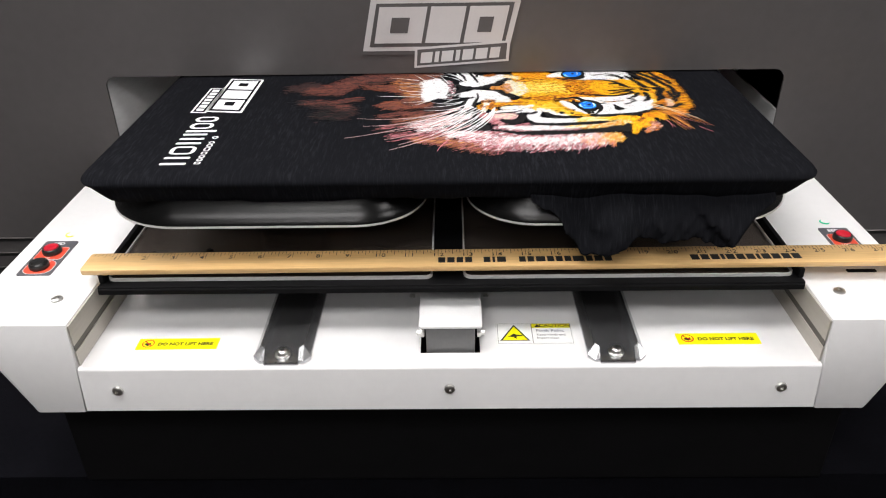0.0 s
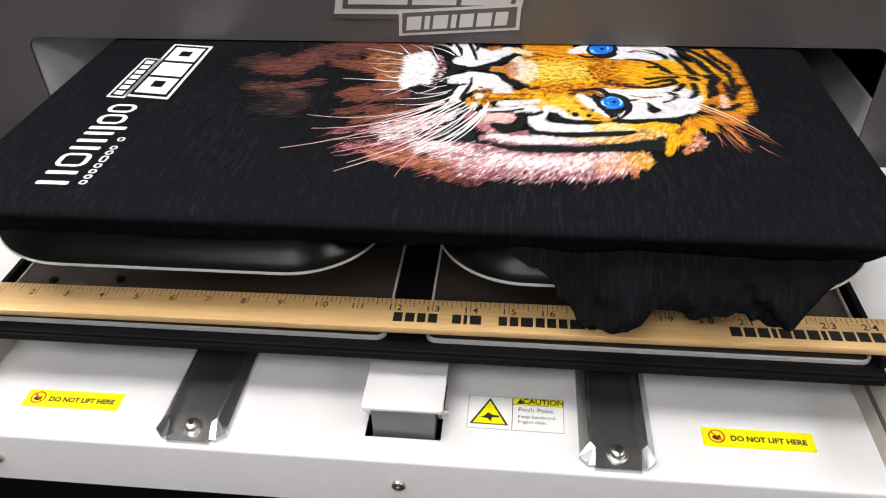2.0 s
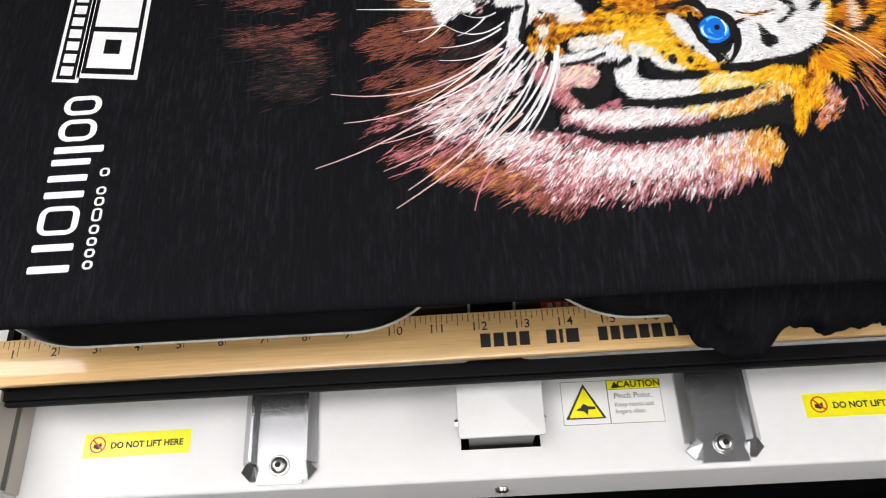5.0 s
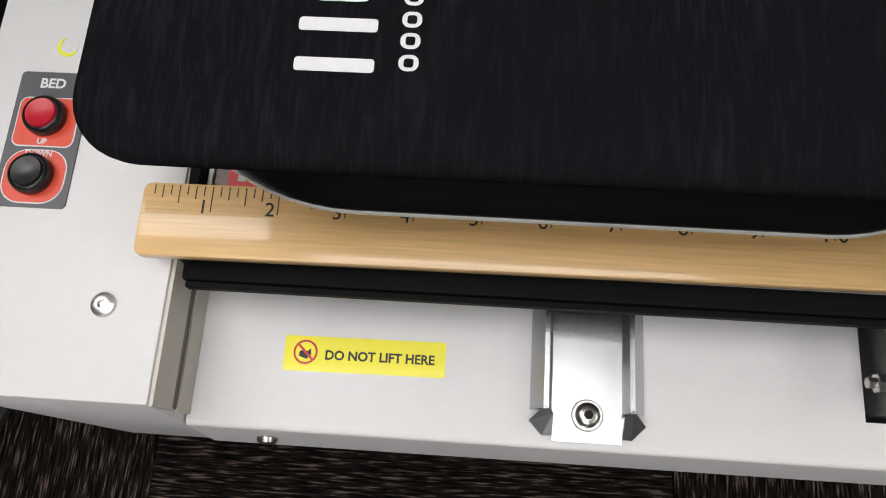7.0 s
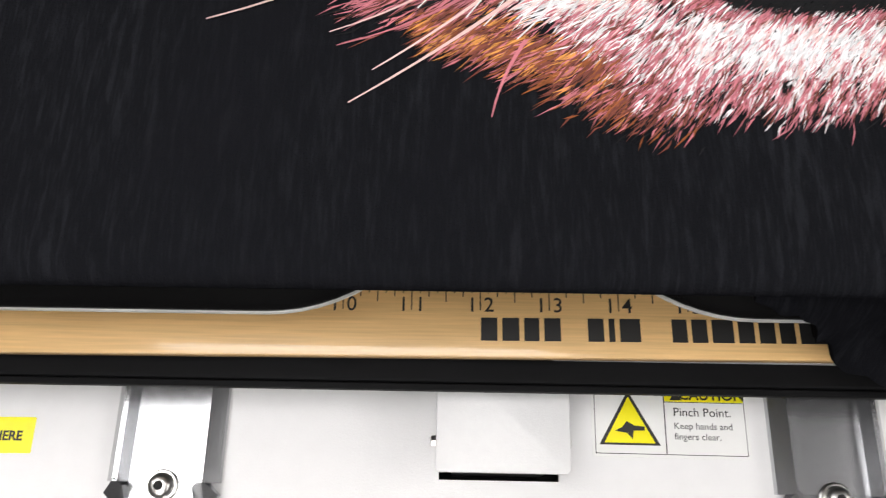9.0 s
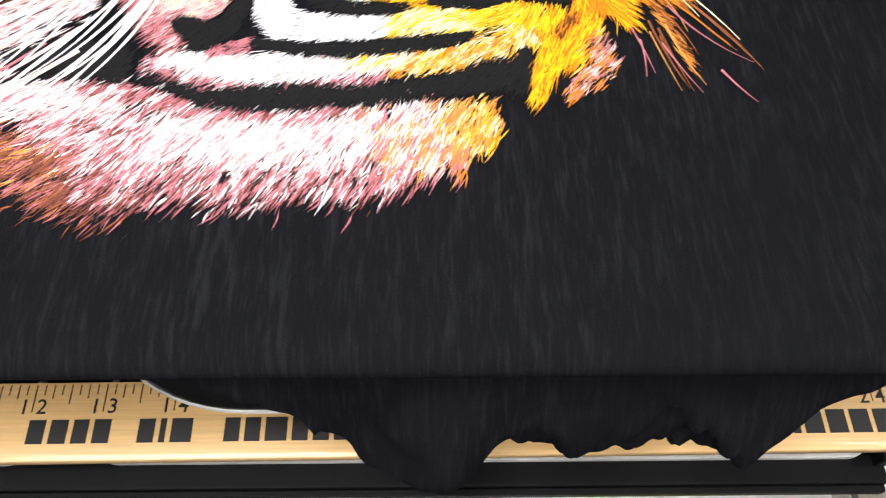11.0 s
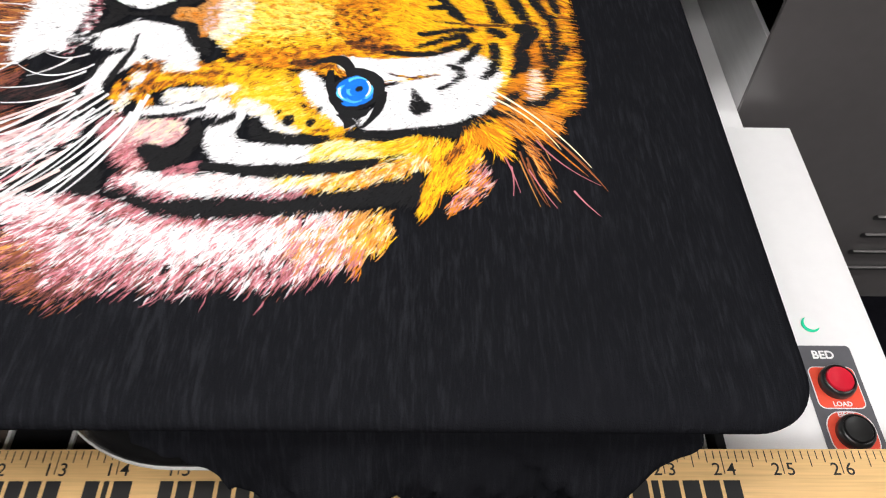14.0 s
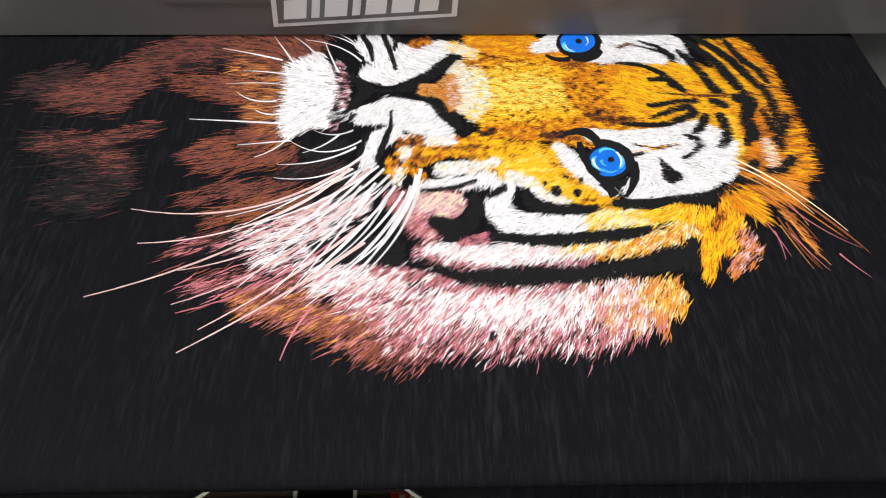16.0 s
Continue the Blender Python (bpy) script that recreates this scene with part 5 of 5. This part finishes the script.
blob("K", 137.8, 221.1, 1.7, -0, -0.3, -2, 0.1)
stroke("K", 116.3, 239.1, 133.6, 231.4, 0.356, 5, 8, 4)
stroke("K", 132.6, 233.9, 146.6, 216.3, 0.250, 7, 6, 4)
stroke("K", 147.9, 220.3, 140.2, 195.4, 0.104, 6, 2, 4)
stroke("K", 124.1, 234, 129.1, 211.3, -0.070, 3, 5, 4)
stroke("K", 128, 212.5, 143.1, 205.9, -0.292, 5, 6, 4)
stroke("K", 130, 204.4, 135.6, 196.2, 0.118, 3, 6, 4)
blob("K", 135.4, 318.6, 13, -0, -2.1, -15.1, 0.03)
blob("U", 134.9, 319.7, 10.1, -0, -1.5, -10.9, 0.02)
stroke("V", 127, 318.6, 132.2, 309.3, -0.299, 2.6, 1.6, 5)
stroke("W", 140.1, 324.1, 138.8, 315.3, 0.144, 1.2, 0.6, 6)
stroke("W", 127.4, 316.4, 131.1, 310.4, -0.161, 1, 0.5, 6)
blob("K", 135.5, 319.7, 1.9, -0, -0.3, -2.5, 0.1)
stroke("K", 115, 306.7, 128.9, 303.5, -0.197, 3, 5, 4)
stroke("K", 128.9, 303.5, 146.7, 312, -0.219, 5, 6, 4)

stroke("H", 16.6, 223.3, -86.1, 189.9, 0.152, 2, 0.4, 7)
stroke("H", 11.6, 215.4, -78.2, 169.2, 0.124, 2, 0.4, 7)
stroke("H", 21.1, 215.3, -93.1, 140.3, 0.070, 2.2, 0.5, 7)
stroke("H", -1.5, 181.8, -57.4, 153.8, 0.074, 1.6, 0.4, 7)
stroke("H", 13, 192.9, -56.5, 136.1, 0.087, 1.8, 0.4, 7)
stroke("P", 9.3, 172.3, -54, 131.6, 0.075, 1.4, 0.3, 7)
stroke("H", 18.9, 178.9, -43.3, 123.5, 0.029, 1.8, 0.4, 7)
stroke("H", 20.6, 168.9, -49.6, 112.8, 0.022, 2, 0.4, 7)
stroke("P", 0.9, 134, -9.1, 108.7, -0.048, 1.4, 0.3, 7)
stroke("W", 45.4, 215.1, 13.4, 147, 0.075, 2, 0.4, 7)
stroke("W", 43.3, 211.3, 8.5, 149.5, 0.110, 2, 0.4, 7)
stroke("W", 40.9, 203.7, 11.5, 140.5, 0.050, 2, 0.4, 7)
stroke("W", 44.6, 203.7, 18.1, 147, 0.070, 1.8, 0.4, 7)
stroke("W", 39.4, 196.3, -1.8, 134.1, 0.044, 1.8, 0.4, 7)
stroke("W", 37.5, 200, -2, 147.2, 0.062, 1.6, 0.4, 7)
stroke("W", 33.5, 203.8, 1, 153.2, 0.032, 1.6, 0.4, 7)
stroke("W", 32.1, 207.5, -20.5, 153.4, 0.052, 1.7, 0.4, 7)
stroke("W", 30.7, 211.4, -30.5, 156.6, 0.067, 1.7, 0.4, 7)
stroke("W", 27.8, 215.3, -32.4, 169.4, 0.089, 1.7, 0.4, 7)
stroke("W", 25.1, 217.2, -36.2, 177.7, 0.073, 1.6, 0.4, 7)
stroke("W", 22.3, 219.2, -42.4, 184.6, 0.052, 1.6, 0.4, 7)
stroke("W", 19.9, 211.5, -31, 144.5, 0.012, 1.6, 0.4, 7)
stroke("W", 17, 215.3, -28.6, 159.7, 0.041, 1.6, 0.4, 7)
stroke("W", 24.2, 205.7, -16.6, 141.4, 0.013, 1.6, 0.4, 7)
stroke("W", 17.6, 203.9, -14.4, 162.8, 0.051, 1.5, 0.3, 7)
stroke("W", 13, 215.4, -34, 179.4, 0.007, 1.5, 0.3, 7)
stroke("W", 9.1, 213.5, -31.5, 179.4, 0.083, 1.5, 0.3, 7)
stroke("W", 31, 200.1, -2.3, 150.2, 0.088, 1.5, 0.3, 7)
stroke("W", 21.8, 198.3, -7.5, 144.3, 0.010, 1.5, 0.3, 7)
stroke("W", 27.3, 191, -11.5, 138.5, 0.014, 1.5, 0.3, 7)
stroke("W", 33.9, 185.7, 1.9, 144.2, 0.057, 1.5, 0.3, 7)
stroke("W", 13.5, 230.6, -23.8, 218.8, 0.102, 1.5, 0.3, 7)
stroke("W", 19.2, 227.3, -23.9, 209.5, 0.164, 1.4, 0.3, 7)
stroke("W", 4.5, 239.9, -12.4, 226.7, 0.077, 1.3, 0.3, 7)
stroke("W", 16, 235.6, -18.8, 235, 0.228, 1.3, 0.3, 7)
stroke("W", 11.4, 243.2, -8.4, 243.4, 0.172, 1.3, 0.3, 7)
stroke("W", -30.9, 302.1, -65.4, 313.3, -0.013, 1.5, 0.3, 7)
stroke("W", -24.5, 300, -38.1, 324.7, 0.000, 1.4, 0.3, 7)
stroke("W", -12.6, 306.2, -27.2, 324.7, -0.047, 1.3, 0.3, 7)
stroke("W", -29.5, 289.8, -51.2, 292.4, -0.034, 1.3, 0.3, 7)
stroke("W", -29.7, 266.7, -51.3, 273.9, 0.142, 1.5, 0.3, 7)
stroke("W", -24.6, 248.7, -72.2, 252.5, -0.001, 1.6, 0.4, 7)
stroke("W", -26.9, 256.2, -40.4, 259.9, 0.133, 1.4, 0.3, 7)
stroke("W", -18.9, 235.8, -44.8, 232.7, 0.003, 1.3, 0.3, 7)
stroke("W", -18.2, 242.1, -35.3, 223.7, 0.097, 1.2, 0.3, 7)
stroke("W", -31.4, 281, -58.4, 281.1, -0.036, 1.0, 0.2, 7)
stroke("W", 12.7, 300.8, -20.4, 321.3, -0.110, 1.3, 0.3, 7)
stroke("W", 13.9, 308.7, -14.6, 328, -0.109, 1.3, 0.3, 7)
stroke("W", 8.7, 316.8, -5, 329.1, -0.064, 1.2, 0.3, 7)
stroke("W", 1, 290.7, -9, 319.6, 0.013, 1.3, 0.3, 7)
stroke("C", 194.9, 217.9, 224.9, 183.9, 0.074, 1.3, 0.3, 7)
stroke("C", 198.4, 220.7, 236.6, 173.4, 0.048, 1.2, 0.3, 7)
stroke("E", 198.3, 210, 219.9, 177, 0.103, 1.1, 0.2, 7)
stroke("N", 203.1, 198.6, 217.9, 163.6, 0.094, 1.0, 0.2, 7)
stroke("N", 218.5, 196.6, 241.1, 161.8, 0.013, 1.0, 0.2, 7)
stroke("P", 214.9, 189.3, 239.2, 163.4, -0.067, 0.9, 0.2, 7)
stroke("N", 210.2, 178.8, 217.5, 151.5, -0.011, 1.0, 0.2, 7)
stroke("N", 207.4, 182.3, 215.9, 154, -0.024, 0.9, 0.2, 7)
stroke("P", 201.2, 178.9, 206.4, 158.9, 0.015, 0.9, 0.2, 7)
stroke("P", 203.5, 173.7, 203.4, 157.3, 0.031, 0.8, 0.2, 7)
stroke("P", 228, 160.3, 237, 147, -0.027, 0.9, 0.2, 7)
stroke("N", 219.3, 194.7, 241.7, 160.1, 0.039, 0.8, 0.2, 7)
stroke("N", 219.4, 191.1, 234.8, 168.4, -0.033, 0.9, 0.2, 7)
stroke("O", 214, 194.8, 233.1, 170.7, 0.006, 0.9, 0.2, 7)
stroke("N", 212.8, 186.8, 221.6, 166.9, 0.042, 0.9, 0.2, 7)
stroke("E", 212.8, 180.5, 222, 154, -0.034, 0.9, 0.2, 7)
stroke("N", 210.4, 175.4, 216.6, 152.5, -0.054, 0.8, 0.2, 7)
stroke("E", 207.1, 177.1, 213.8, 151.6, -0.007, 0.7, 0.2, 7)
stroke("P", 210.6, 172, 220.4, 150.9, -0.018, 0.7, 0.2, 7)


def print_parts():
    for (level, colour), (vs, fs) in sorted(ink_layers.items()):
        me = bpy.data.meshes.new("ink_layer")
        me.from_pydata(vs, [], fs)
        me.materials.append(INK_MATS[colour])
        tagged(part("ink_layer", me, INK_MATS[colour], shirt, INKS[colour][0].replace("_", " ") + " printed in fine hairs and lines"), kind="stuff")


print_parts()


def shirt_marks():
    """White badge and column of plain white shapes beside the print."""
    z = PRINT_Z
    def slab(pts, k, mat, name):
        part(name, prism(pts, z + 0.00008 * k, z + 0.00008 * k + 0.00005), mat, shirt)
    def frame_shape(x0, x1, y0, y1, w, r):
        a, b = rounded(x0, x1, y0, y1, r, 6), rounded(x0 + w, x1 - w, y0 + w * 0.8, y1 - w * 0.8, max(r - w, 0.0008), 6)
        bm = bmesh.new()
        va, vb = [bm.verts.new((x, y, z + 0.0001)) for x, y in a], [bm.verts.new((x, y, z + 0.0001)) for x, y in b]
        n = len(a)
        for i in range(n):
            bm.faces.new((va[i], va[(i + 1) % n], vb[(i + 1) % n], vb[i]))
        part("white_shape", bm, SHIRT_WHITE, shirt)
    def bar(x0, x1, y0, y1):
        part("white_shape", prism(rounded(x0, x1, y0, y1, 0.0010, 3), z + 0.00005, z + 0.0001), SHIRT_WHITE, shirt)
    lo, hi, w = -0.2405, -0.2185, 0.0042
    frame_shape(lo, hi, 0.1865, 0.2000, 0.0038, 0.0065)
    frame_shape(lo, hi, 0.1685, 0.1835, 0.0038, 0.0070)
    bar(lo, -0.2125, 0.1605, 0.1650)
    for y in (0.1525, 0.1420, 0.1315):
        bar(lo, hi, y, y + w)
    frame_shape(lo, hi, 0.1090, 0.1265, 0.0036, 0.0060)
    for y in (0.0995, 0.0870):
        bar(lo, hi, y, y + w)
    for y0, y1 in ((0.1495, 0.1440), (0.1375, 0.1325), (0.1310, 0.1255), (0.1240, 0.1160), (0.1140, 0.1085), (0.1065, 0.1015), (0.0998, 0.0948), (0.0930, 0.0880)):
        frame_shape(-0.2120, -0.2065, y1, y0, 0.0014, 0.0022)
    # badge
    def lean(x0, x1, y0, y1, k=0.12):
        return [(x0, y0), (x1, y0 - k * (x1 - x0)), (x1, y1 - k * (x1 - x0)), (x0, y1)]
    slab(lean(-0.2375, -0.2005, 0.2140, 0.3170), 1, SHIRT_WHITE, "badge_ground")
    slab(lean(-0.2515, -0.2355, 0.2120, 0.2860), 1, SHIRT_WHITE, "badge_strip")
    slab(lean(-0.2350, -0.2030, 0.2170, 0.3140), 2, SHIRT, "badge_field")
    slab(lean(-0.2495, -0.2380, 0.2140, 0.2840), 2, SHIRT, "badge_strip_field")
    for y0, y1 in ((0.2210, 0.2490), (0.2530, 0.2780), (0.2820, 0.3100)):
        slab(lean(-0.2325, -0.2055, y0, y1), 3, SHIRT_WHITE, "badge_block")
    for y0, y1 in ((0.2310, 0.2420), (0.2910, 0.3010)):
        slab(lean(-0.2240, -0.2140, y0, y1), 4, SHIRT, "badge_hole")
    for k in range(7):
        slab(lean(-0.2475, -0.2400, 0.2165 + 0.0096 * k, 0.2232 + 0.0096 * k), 3, SHIRT_WHITE, "badge_bar")


shirt_marks()
